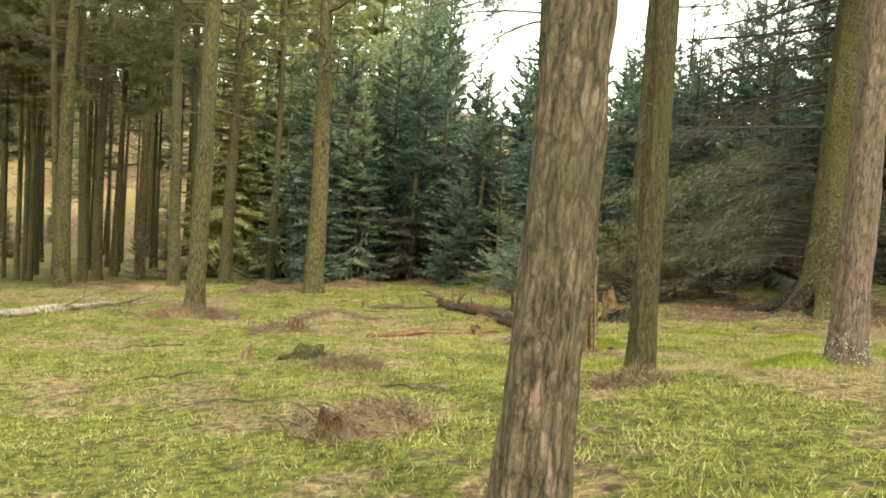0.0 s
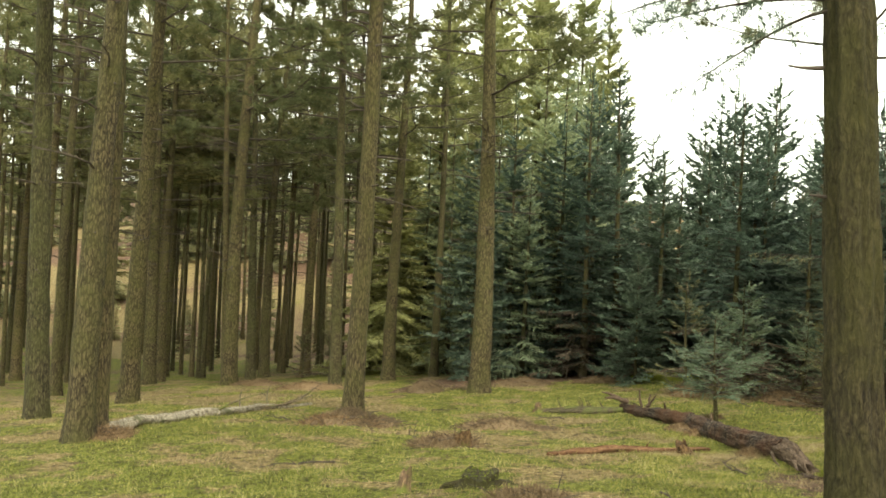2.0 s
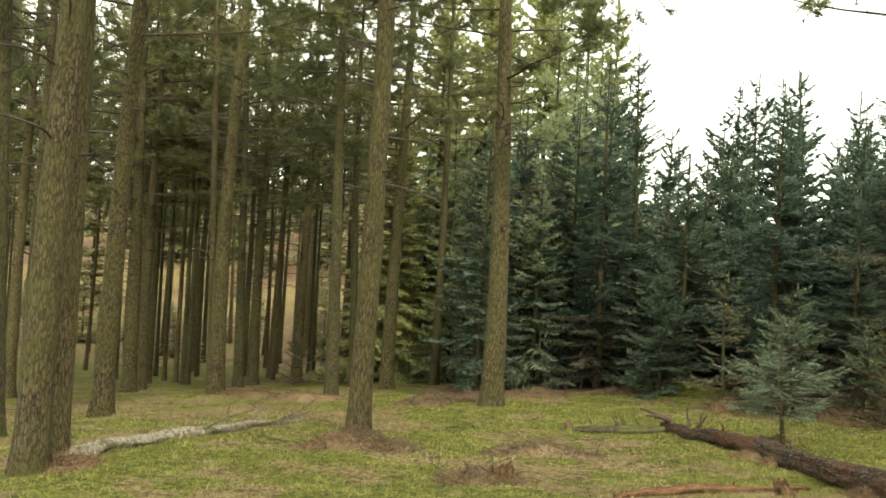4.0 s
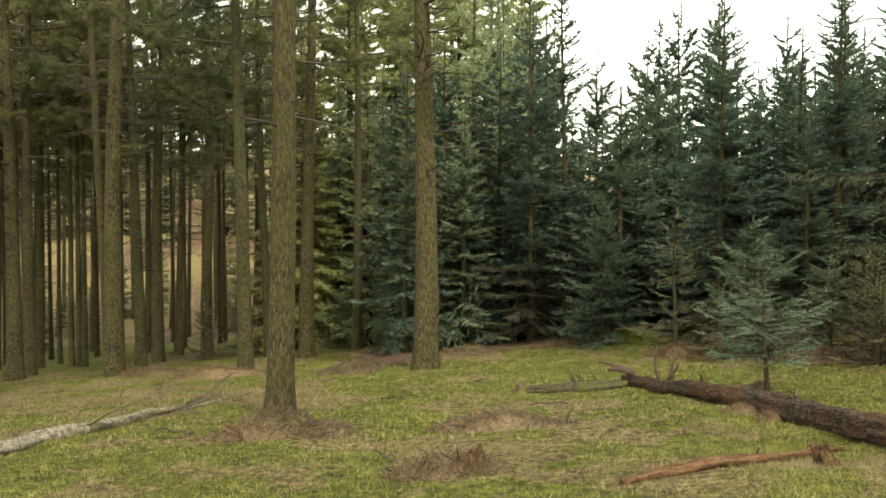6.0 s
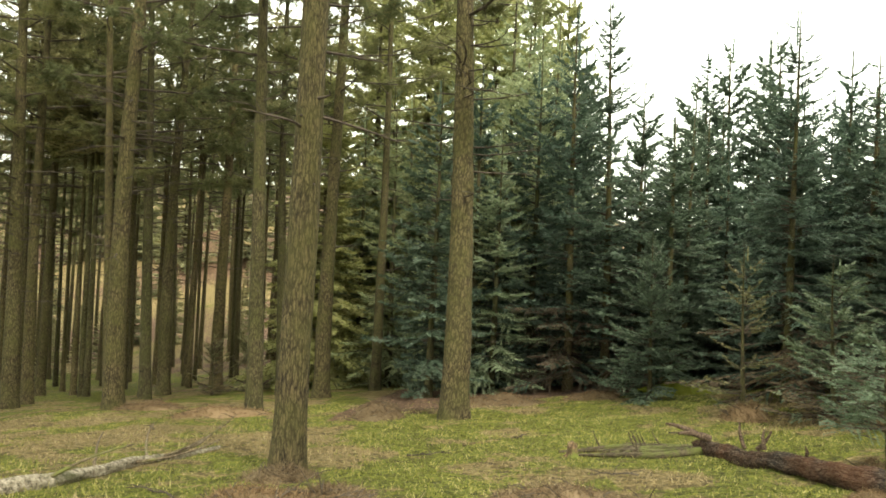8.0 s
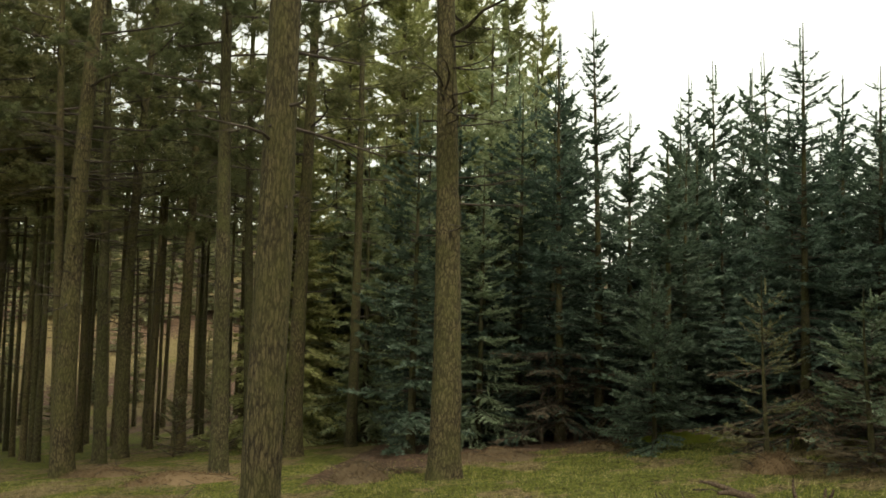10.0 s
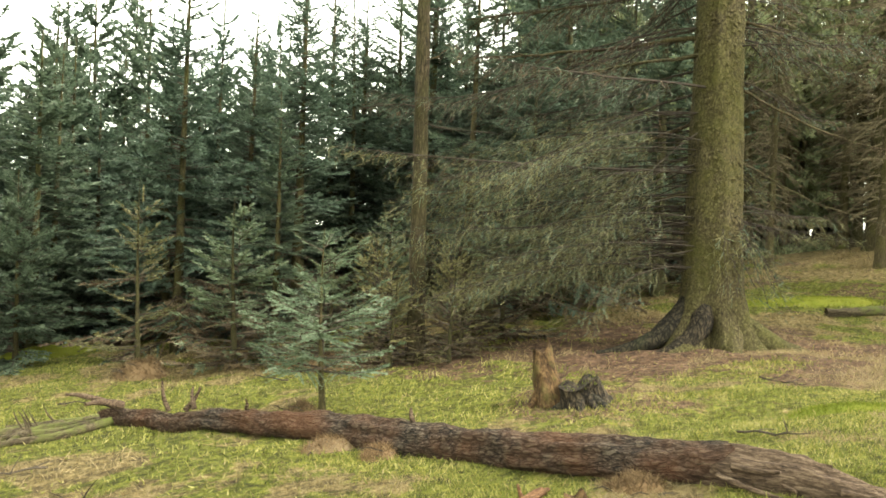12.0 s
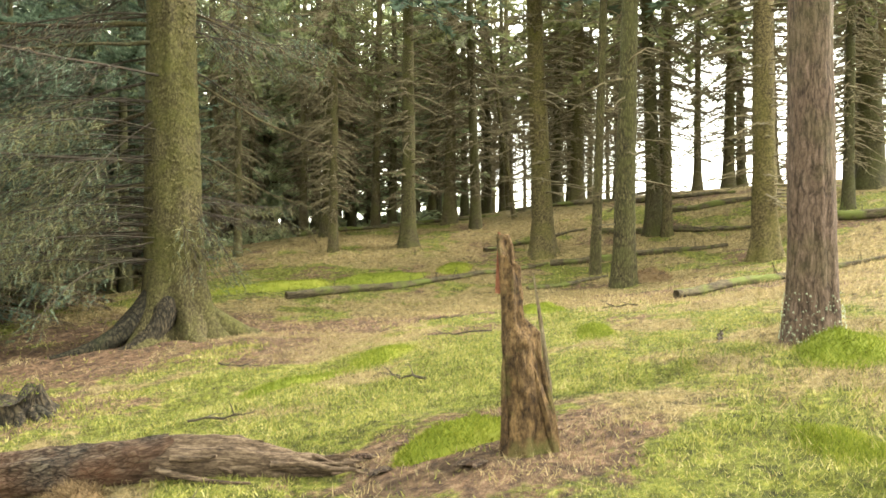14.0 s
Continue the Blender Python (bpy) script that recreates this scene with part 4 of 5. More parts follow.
for k in range(46):
    x, y = rng.uniform(-2, 62), rng.uniform(42, 66)
    if y > 36 + 0.3 * x:
        gap = 3.0 < x / (y - 9) * 10 + 1.5 < 4.6
        dark.append((x, y, rng.uniform(0, 360), rng.uniform(0.8, 1.1), rng.uniform(0.4, 0.5) if gap else rng.uniform(0.55, 0.8)))
for k in range(26):          # behind the thicket
    turn, d = radians(rng.uniform(13, 46)), rng.uniform(29, 41)
    dark.append((-2.4 + d * math.sin(turn), 9.2 + d * math.cos(turn), rng.uniform(0, 360), rng.uniform(0.7, 0.95), rng.uniform(0.5, 0.72)))
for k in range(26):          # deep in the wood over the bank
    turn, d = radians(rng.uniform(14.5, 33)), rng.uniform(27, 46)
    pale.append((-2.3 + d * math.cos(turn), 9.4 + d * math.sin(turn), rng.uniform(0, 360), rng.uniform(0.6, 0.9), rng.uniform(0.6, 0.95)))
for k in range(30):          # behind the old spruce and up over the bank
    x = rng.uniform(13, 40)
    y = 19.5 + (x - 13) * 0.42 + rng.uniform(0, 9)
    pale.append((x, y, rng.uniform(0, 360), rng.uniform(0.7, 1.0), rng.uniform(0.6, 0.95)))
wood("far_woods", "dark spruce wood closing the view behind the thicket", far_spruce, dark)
wood("far_woods", "spruce wood beyond the bank with haze painted into its grey-green needles", pale_spruce, pale)
remove_template(far_spruce)
remove_template(pale_spruce)
# crown colour carries the sunlight that the shaded stand lacks
full = young_spruce("tall pine among the far trunks, its full drab crown painted lighter as if sunlit", 63, 20.0, 2.9, 10.0, 0.62, 6.0, 0.15, 0.4, DRAB_LIT, 0.10, 0.125, 0.9, group="far pines", twig_gap=0.26, fine=False, name="pine_tree", shape=0.6, stem=0.13)
for k in range(26):
    turn, d = radians(rng.uniform(-44, -14)), rng.uniform(33, 47)
    x, y = -1.5 + d * math.sin(turn), 6 + d * math.cos(turn)
    if min((x - q[0]) ** 2 + (y - q[1]) ** 2 for q in kept) > 1.2 and (y > 28 or x < -14):
        stand(full, x, y, rng.uniform(0, 360), rng.uniform(0.75, 1.0), rng.uniform(0.85, 1.15))
remove_template(full)
# backdrop conifers with the far sunlight painted into their needles
drab = young_spruce("drab green conifer across the clearing behind the pine stand, painted lighter as if sunlit", 60, 17.0, 3.4, 0.3, 0.62, 7.0, 0.3, 0.4, DRAB_LIT, 0.20, 0.24, group="woods beyond", twig_gap=0.36, fine=False)
for k in range(34):           # across a sunlit clearing
    turn, d = radians(-52 + 46 * (k + rng.random()) / 34), rng.uniform(80, 125)
    stand(drab, -1.5 + d * math.sin(turn), 6 + d * math.cos(turn), rng.uniform(0, 360), rng.uniform(0.8, 1.15), rng.uniform(0.85, 1.25))
for k in range(46):           # low growth at the foot of the hillside
    turn, d = radians(rng.uniform(-50, -12)), rng.uniform(52, 84)
    h = rng.uniform(0.12, 0.34)
    stand(drab, -1.5 + d * math.sin(turn), 6 + d * math.cos(turn), rng.uniform(0, 360), h * rng.uniform(0.9, 1.5), h)
remove_template(drab)

# ---------------------------------------------------------------- the old spruce with sweeping boughs
def old_spruce():
    rng = np.random.default_rng(61)
    t = thing("old_spruce", "massive old spruce with flaring roots and drooping half-dead boughs", "spruce tree")
    g, axis = trunk_geo(17.0, 0.40, 0.3, 96, 240, 0.05, 1.05, 0.04, 62, z0=-0.4, lobes=5, flare_h=0.40)
    v = np.concatenate(g.v)
    turn = np.arctan2(v[:, 1], v[:, 0])
    push = 0.42 * np.exp(-((turn + math.pi - 0.60) / 0.22) ** 2) * np.clip((0.62 - v[:, 2]) / 0.35, 0, 1)     # the hollow between two roots
    v[:, :2] *= (1 - push)[:, None]
    g.v = [v]
    trunk = part("trunk", g, MOSSY_BARK, t, smooth=True)
    wood, S1, S2, S3 = Geo(), [], [], []
    for k in range(150):
        z = 1.15 + 9.6 * (k / 150) ** 1.1 + rng.uniform(-0.1, 0.1)
        az = rng.uniform(0, 2 * np.pi)
        left = math.cos(az - radians(135))          # boughs towards the open hollow are longest
        if z < 1.6 and not 1.3 < az < 2.9 or z < 3.6 and rng.random() < 0.45:
            continue
        if abs((az - radians(226) + math.pi) % (2 * math.pi) - math.pi) < 0.80 and 1.5 < z < 6:
            continue
        L = (3.7 + 1.6 * left) * rng.uniform(0.55, 1.05) * (0.55 + 0.45 * min(1, z / 2.5)) * (1 - 0.02 * z)
        o, side = np.array([math.cos(az), math.sin(az), 0]), np.array([-math.sin(az), math.cos(az), 0])
        u = np.linspace(0, 1, 9)
        sag = rng.uniform(0.04, 0.50) if z > 1.5 else rng.uniform(0.05, 0.18)
        pts = np.array([0, 0, z]) + o * (0.3 + L * u)[:, None] + side * (L * rng.normal(0, 0.14) * u ** 2 + 0.05 * np.cumsum(rng.normal(0, 0.5, 9)))[:, None] + np.array([0, 0, 1]) * (L * (0.02 * u - sag * 1.25 * u ** 1.5 + sag * 0.75 * u ** 3))[:, None]
        pts[:, 2] = np.maximum(pts[:, 2], 0.12 + 0.1 * rng.random())
        put(wood, tube(pts, np.linspace(0.007 + 0.0032 * L, 0.002, 9), 5, False))
        s = np.arange(0.12, 1.0, 0.085 / L)
        P = np.stack([np.interp(s, u, pts[:, c]) for c in range(3)], -1)
        tang = unit(np.stack([np.interp(s, u, np.gradient(pts[:, c])) for c in range(3)], -1))
        for sg in (-1, 1):
            tl = (0.25 * (1 - s) * L + 0.22) * rng.uniform(0.5, 1.2, len(s))
            d = unit(tang * 0.7 + side * sg * rng.uniform(0.4, 1.0, len(s))[:, None] + np.array([0, 0, -1]) * rng.uniform(0.1, 0.8, len(s))[:, None])
            for b, dd, ll in zip(P, d, tl):
                put(wood, tube(np.array([b, b + dd * ll * 0.5, b + dd * ll + (0, 0, -0.12 * ll)]), (0.004, 0.003, 0.0015), 3, False))
                if z < 2.4 and np.hypot(b[0], b[1]) < 1.0 and rng.random() < 0.8:
                    continue
                for m in range(4):
                    e = unit(dd + rng.normal(0, 0.75, 3) + np.array([0, 0, -0.4]))
                    (S1 if z < 3.4 and rng.random() < 0.8 else S3 if z < 6 and rng.random() < 0.45 else S2).append((*(b + dd * ll * rng.uniform(0.15, 0.95)), *e, 0.085 * rng.uniform(0.6, 1.4)))
    for k in range(96):           # the low curtain of thin hanging boughs
        az, z = rng.uniform(0, 2.6) if k < 22 else rng.uniform(1.4, 3.0), rng.uniform(1.0, 3.3)
        L = rng.uniform(0.9, 3.2) + 0.9 * max(0, math.cos(az - radians(135)))
        if k > 84:          # a few thin sprays hanging before the trunk
            az, L, z = rng.uniform(3.9, 5.2), rng.uniform(0.3, 0.7), rng.uniform(1.2, 1.8)
        o, side = np.array([math.cos(az), math.sin(az), 0]), np.array([-math.sin(az), math.cos(az), 0])
        u = np.linspace(0, 1, 7)
        pts = np.array([0, 0, z]) + o * (0.34 + L * u)[:, None] + side * (L * rng.normal(0, 0.28) * u ** 2 + 0.05 * np.cumsum(rng.normal(0, 0.6, 7)))[:, None] + np.array([0, 0, 1]) * (0.10 * np.sin(u * rng.uniform(2, 5)) - rng.uniform(0.05, 0.85) * (z - 0.45) * u ** rng.uniform(0.8, 1.8))[:, None]
        put(wood, tube(pts, np.linspace(0.009, 0.003, 7), 4, False))
        for s in np.arange(0.25, 1.0, 0.06 / L * 1.6):
            b = np.array([np.interp(s, u, pts[:, c]) for c in range(3)])
            for sg in (-1, 1):
                dd = unit(o * 0.5 + side * sg * rng.uniform(0.3, 1) + np.array([0, 0, -rng.uniform(0.1, 0.9)]))
                ll = rng.uniform(0.2, 0.65)
                put(wood, tube(np.array([b, b + dd * ll]), (0.002, 0.001), 3, False))
                for q in (0.1, 0.3, 0.5, 0.7, 0.9):
                    (S2 if rng.random() < 0.3 else S1).append((*(b + dd * ll * q), *unit(dd + rng.normal(0, 0.6, 3) + np.array([0, 0, -0.3])), 0.08 * rng.uniform(0.6, 1.4)))
    for k, (z, az, L, sag, r) in enumerate(((4.25, 2.20, 3.2, 0.06, 0.036), (4.0, 2.45, 2.7, 0.16, 0.030), (3.15, 2.08, 4.6, 0.30, 0.026), (2.1, 2.3, 1.2, 0.10, 0.020), (0.9, 2.5, 1.7, 0.05, 0.015),
                                        (4.9, 2.0, 3.6, 0.0, 0.036), (5.4, 2.6, 3.0, 0.1, 0.036), (3.6, 5.2, 2.4, 0.50, 0.018), (2.6, 5.4, 2.2, 0.45, 0.016), (4.5, 5.3, 2.6, 0.35, 0.02), (6.0, 2.2, 3.6, 0.1, 0.036))):
        o, side = np.array([math.cos(az), math.sin(az), 0]), np.array([-math.sin(az), math.cos(az), 0])
        u = np.linspace(0, 1, 14)
        pts = np.array([0, 0, z]) + o * (0.2 + L * u)[:, None] + side * (0.10 * np.cumsum(rng.normal(0, 0.35, 14)))[:, None] + np.array([0, 0, 1]) * (L * (-sag * 1.3 * u + 0.5 * sag * u ** 3) + 0.02 * np.cumsum(rng.normal(0, 0.6, 14)))[:, None]
        g = Geo()
        put(g, tube(pts, np.linspace(r, r * 0.25, 14), 8, True, 0.08, rng))
        for q in range(int(L * 4)):          # forks and bare side twigs
            b = pts[rng.integers(3, 13)]
            d = unit(o * rng.uniform(0.3, 1) + side * rng.uniform(-0.9, 0.9) + np.array([0, 0, rng.uniform(-0.9, 0.15)]))
            ll = rng.uniform(0.3, 1.0)
            v = np.linspace(0, 1, 5)
            put(g, tube(b + d * (ll * v)[:, None] + np.array([0, 0, -0.2]) * (ll * v ** 2)[:, None], np.linspace(r * 0.35, 0.002, 5), 5, False))
        part("limb", g, DARK_BARK, t, smooth=True)
    part("limb_wood", wood, DARK_TWIG, t, "bare drooping boughs with fine twigs")
    for k, (az, L, r, h) in enumerate(((2.55, 1.25, 0.20, 1.15), (3.05, 0.80, 0.20, 1.1), (4.35, 0.62, 0.22, 0.75), (5.25, 1.55, 0.20, 0.75), (0.6, 1.0, 0.18, 0.6), (1.6, 1.0, 0.18, 0.6), (4.85, 0.9, 0.16, 0.55))):
        o = np.array([math.cos(az), math.sin(az), 0])
        side = np.array([-o[1], o[0], 0])
        u = np.linspace(0, 1, 14)
        pts = o * (0.12 + (L + 0.22) * u)[:, None] + side * (0.14 * np.sin(u * 3.0 + k))[:, None] + np.array([0, 0, 1]) * (h * np.exp(-u * 3.4) - 0.06 - 0.10 * u)[:, None]
        g = Geo()
        put(g, tube(pts, r * np.minimum(1, 0.25 + 3.2 * u) * (1 - 0.75 * u), 18, True, 0.06, rng))
        # the first two roots are blacker than the rest
        part("root", g, ROOT_BARK if k in (0, 1) else MOSSY_BARK, t, "black buttress root" if k < 2 else "", smooth=True)
    scales = Geo()
    for k in range(900):          # loose bark scales, their lower edges standing off
        z, az = rng.uniform(0.9, 7.5), rng.uniform(2.4, 5.2)
        x, y, r = on_axis(axis, z)
        r = r * (1 + 1.05 * 0.75 * math.exp(-z / 0.40)) + 0.004
        w, h, off = rng.uniform(0.02, 0.05), rng.uniform(0.025, 0.06), rng.uniform(0.006, 0.02)
        P = []
        for dz, dw, lift in ((h / 2, 0.7, -0.006), (0.0, 1.0, off * 0.4), (-h / 2, 0.75, off)):
            for s in (-1, 1):
                q = az + s * dw * w / 2 / r
                P.append((x + (r + lift) * math.cos(q), y + (r + lift) * math.sin(q), z + dz * (1 + 0.2 * s * rng.random())))
        P += [(x + r * 0.985 * math.cos(az + s * w / 2 / r), y + r * 0.985 * math.sin(az + s * w / 2 / r), z - h / 2) for s in (-1, 1)]
        scales.add(P, [(0, 1, 3, 2), (2, 3, 5, 4), (4, 5, 7, 6)])
    part("bark_scale", scales, MOSSY_BARK, trunk)
    for rows, mat, name, lab in ((S1, OLIVE, "lower_foliage", "olive-brown thinning needles"), (S3, BROWN, "dead_foliage", "brown dead twigs under the boughs"), (S2, SITKA, "crown", "")):
        a = np.array(rows)
        g = Geo()
        sprays(g, a[:, :3], a[:, 3:6], a[:, 6] * 1.25, 0.017, 0.0085, rng, 0.9)
        part(name, g, mat, t, lab)
    return t


spruce = old_spruce()
spruce.matrix_basis = Matrix.Translation((7.25, 16.02, float(ground_z(7.25, 16.02)) - 0.05))

# ---------------------------------------------------------------- trees on the bank
POLES = [   # x, y, base radius, lean, spin, kind
    (19.4, 19.3, 0.20, -0.3, 0, 0), (17.8, 16.3, 0.20, 1.5, 70, 1), (21.7, 16.3, 0.20, 1.0, 140, 0), (17.2, 12.65, 0.27, -0.5, 30, 1), (24.7, 12.8, 0.25, 1.8, 200, 0),
    (15.0, 11.2, 0.11, 1.6, 100, 2), (13.45, 10.5, 0.215, 0.7, 10, 2), (18.3, 10.1, 0.2, -1.0, 260, 0), (17.9, 9.8, 0.115, 0.8, 300, 2), (26.0, 9.0, 0.13, 0.0, 80, 0),
    (27.0, 8.0, 0.2, 0.5, 20, 0), (27.5, 6.6, 0.25, 0.0, 120, 1), (14.55, 7.9, 0.25, -2.0, 220, 1), (20.3, 4.9, 0.34, 0.0, 180, 0), (17.7, 5.9, 0.13, 0.4, 40, 0),
    (27.0, 21.8, 0.15, 0.0, 90, 0), (25.6, 19.6, 0.15, 0.5, 10, 0), (28.0, 14.6, 0.17, 0.3, 210, 0), (29.0, 13.6, 0.15, -0.4, 330, 0), (28.6, 11.6, 0.17, 0.6, 20, 0),
    (22.2, 14.4, 0.07, -8.0, 0, 2), (23.4, 21.6, 0.16, 0.5, 130, 0), (22.0, 23.2, 0.14, 0.0, 230, 0), (30.5, 17.2, 0.17, 0.0, 320, 0), (24.0, 17.6, 0.14, 0.4, 45, 0),
    (32.0, 10.2, 0.2, 0.0, 145, 0), (33.0, 7.2, 0.2, 0.0, 245, 0), (31.0, 20.5, 0.18, 0.0, 345, 0), (34.0, 15.0, 0.2, 0.0, 25, 0), (20.6, 7.6, 0.10, 0.0, 60, 2), (16.4, 7.1, 0.09, 0.3, 160, 0),
    (25.5, 3.8, 0.2, 0.0, 0, 0), (30.0, 3.4, 0.22, 0.0, 50, 0), (16.6, 17.9, 0.12, 0.4, 30, 0), (15.9, 20.2, 0.10, 0.2, 75, 0), (18.6, 22.5, 0.15, 0.0, 210, 0),
]
_r = np.random.default_rng(70)
while len(POLES) < 112:       # the wood goes on over the bank
    x, y = _r.uniform(20, 48), _r.uniform(0, 36)
    if y > 9.3 + (x - 22) * 0.12 and min((x - p[0]) ** 2 + (y - p[1]) ** 2 for p in POLES) > 2.5:
        POLES.append((x, y, _r.uniform(0.09, 0.2), _r.uniform(-1, 1), _r.uniform(0, 360), 3))
pole_kinds = [
    pole_spruce("tall spruce trunk bristling with dead twigs", 71, 15.0, 0.2, 0.36, 210, needle=PINE, reach=1.9),
    pole_spruce("mossy flared spruce trunk on the sunlit bank", 72, 16.0, 0.2, 0.42, 120, sides=28, rings=70, relief=0.04, flare=0.75, mat=MOSSY_BARK),
    pole_spruce("smooth brown trunk with a few dead twigs", 73, 15.0, 0.2, 0.52, 26, sides=24, rings=60, relief=0.03, flare=0.4, mat=PINE_BARK),
    pole_spruce("spruce trunk deep in the wood on the bank", 74, 15.0, 0.2, 0.34, 130, sides=7, rings=12, relief=0.0, sub=3, gap=0.9, needle=PINE, reach=2.0),
]
for x, y, r, lean, spin, k in POLES:
    stand(pole_kinds[k], x, y, spin, r / 0.2, 1.0, lean, -70)
for k in pole_kinds:
    remove_template(k)

# ---------------------------------------------------------------- saplings
sapling = young_spruce("thin pale spruce sapling behind the fallen log", 81, 1.85, 0.95, 0.5, 0.13, 3.8, 0.05, 0.4, SITKA_YOUNG, 0.02, 0.026, twig_gap=0.075, group="saplings", shape=0.75, name="spruce_sapling")
sapling.matrix_basis = Matrix.Translation((1.48, 16.5, float(ground_z(1.48, 16.5)))) @ Matrix.Rotation(radians(-1.5), 4, "Y")
ragged = Geo()
rng = np.random.default_rng(82)
a = rng.uniform(0, 6.28, 46)
z = rng.uniform(0.02, 0.5, 46)
needles(ragged, np.stack([np.cos(a) * 0.05, np.sin(a) * 0.05, z], -1), unit(np.stack([np.cos(a), np.sin(a), rng.uniform(-0.9, 0.1, 46)], -1)), rng.uniform(0.1, 0.34, 46), 60, 0.03, 0.006, rng)
part("skirt", ragged, OLIVE, sapling, "drab olive lowest twigs")
dying = young_spruce("half-dead yellowing spruce sapling with bare twigs", 83, 2.9, 0.95, 0.2, 0.2, 4.5, 0.1, 0.6, OLIVE, 0.05, 0.04, 0.6, twig_gap=0.12, group="saplings", name="spruce_sapling")
dying.matrix_basis = Matrix.Translation((1.5, 22.1, float(ground_z(1.5, 22.1))))
brown = young_spruce("brown bushy dead spruce beside the slim pine", 84, 1.65, 0.62, 0.08, 0.13, 4.5, 0.05, 0.9, OLIVE, 0.03, 0.026, 0.7, twig_gap=0.10, brown_low=0.45, group="saplings", name="spruce_sapling")
for x, y, s, w in ((4.25, 18.0, 1.0, 1.0), (4.75, 18.35, 0.75, 1.1), (3.7, 18.6, 0.8, 1.2), (5.2, 18.6, 0.6, 1.3), (4.0, 19.4, 1.1, 1.2), (-12.2, 33.6, 1.2, 1.3), (-11.4, 35.0, 1.4, 1.2)):
    stand(brown, x, y, x * 70, w, s)
remove_template(brown)

# ---------------------------------------------------------------- fallen wood
def along(points, count):
    p = np.array(points, float)
    d = np.concatenate([[0], np.cumsum(np.linalg.norm(np.diff(p, axis=0), axis=1))])
    s = np.linspace(0, d[-1], count)
    q = np.stack([np.interp(s, d, p[:, c]) for c in range(p.shape[1])], -1)
    for _ in range(3):
        q[1:-1] = (q[:-2] + 2 * q[1:-1] + q[2:]) / 4
    return q


def log_skin(points, radii, sides, rings, relief, seed, sink=0.25, ragged_end=0.0):
    """A lying trunk: mesh local to its middle, with z along the log, and the pose that lays it on the ground."""
    q = along(points, rings)
    r = np.interp(np.linspace(0, 1, rings), np.linspace(0, 1, len(radii)), radii)
    z = ground_z(q[:, 0], q[:, 1])
    for _ in range(8):
        z[1:-1] = (z[:-2] + z[1:-1] + z[2:]) / 3
    w = np.column_stack([q, z + r * (1 - sink)])
    mid, way = w[rings // 2].copy(), unit(w[-1] - w[0])
    rot = Vector(way).to_track_quat("Z", "Y").to_matrix().to_4x4()
    inv = np.array(rot.inverted().to_3x3())
    p = (w - mid) @ inv.T
    a = np.arange(sides) / sides * 2 * np.pi
    A, S = np.meshgrid(a, p[:, 2])
    rel = relief * (ridged(A, S, 9, 1.3, seed) * 1.4 + ridged(A, S, 16, 3.5, seed + 1) + 0.5 * ridged(A, S, 22, 14, seed + 2) - 0.9 * np.clip(ridged(A, S, 13, 2.2, seed + 4) - 0.35, 0, 1))
    R = r[:, None] * (1 + rel)
    v = np.stack([p[:, None, 0] + R * np.cos(A), p[:, None, 1] + R * np.sin(A), S + ragged_end * (np.linspace(-1, 1, rings) ** 9)[:, None] * ridged(A, S * 0, 14, 1, seed + 3)], -1)
    i = np.arange(rings - 1)[:, None] * sides
    j, j2 = np.arange(sides)[None], (np.arange(sides)[None] + 1) % sides
    g = Geo().add(v.reshape(-1, 3), np.stack([i + j, i + j2, i + sides + j2, i + sides + j], -1).reshape(-1, 4))
    for ring, sgn in ((0, 1), (rings - 1, -1)):
        g.add(np.vstack([v[ring], v[ring].mean(0) + (0, 0, 0.06 * sgn)]), [(k, (k + 1) % sides, sides) for k in range(sides)])
    return g, Matrix.Translation(mid) @ rot, w


def fallen(name, label, category, points, radii, mat, seed, sides=10, rings=40, relief=0.12, sink=0.25, ragged_end=0.0, part_name="stem", group=""):
    g, m, w = log_skin(points, radii, sides, rings, relief, seed, sink, ragged_end)
    t = thing(name, label, category, group, m)
    part(part_name, g, mat, t, smooth=True)
    return t, w


log, line = fallen("fallen_log", "long fallen mossy tree trunk with loose brown bark lying on grass", "fallen log",
                   [(0.05, 18.55), (0.5, 17.0), (0.98, 15.5), (1.3, 14.0), (1.52, 12.9), (1.66, 12.2)], [0.09, 0.112, 0.12, 0.128, 0.132, 0.132], LOG_BARK, 91, 72, 520, 0.17, 0.25, 0.1)
for k, (f, away, L, r) in enumerate([(0.02, (-1, 0.5, 0.2), 0.5, 0.045), (0.04, (-0.8, -0.4, 0.1), 0.45, 0.05), (0.16, (-0.1, 0.2, 1), 0.30, 0.028), (0.20, (0.5, 0.1, 0.8), 0.26, 0.03),
                                     (0.22, (0.2, 0.6, 1), 0.22, 0.03), (0.63, (0.1, 0.3, 1), 0.13, 0.028), (0.33, (-0.3, -0.3, 0.7), 0.12, 0.02)]):
    p = line[int(f * (len(line) - 1))]
    limb_on(log, p + np.array([0, 0, 0.12]), away, L, r, LOG_WOOD, 92 + k)
split, line = fallen("split_log_end", "split rotten butt of the fallen trunk with torn grain", "fallen log",
                     [(1.62, 12.35), (1.68, 11.7), (1.70, 11.15)], [0.122, 0.10, 0.055], LOG_WOOD, 101, 48, 140, 0.20, 0.3, 0.28)
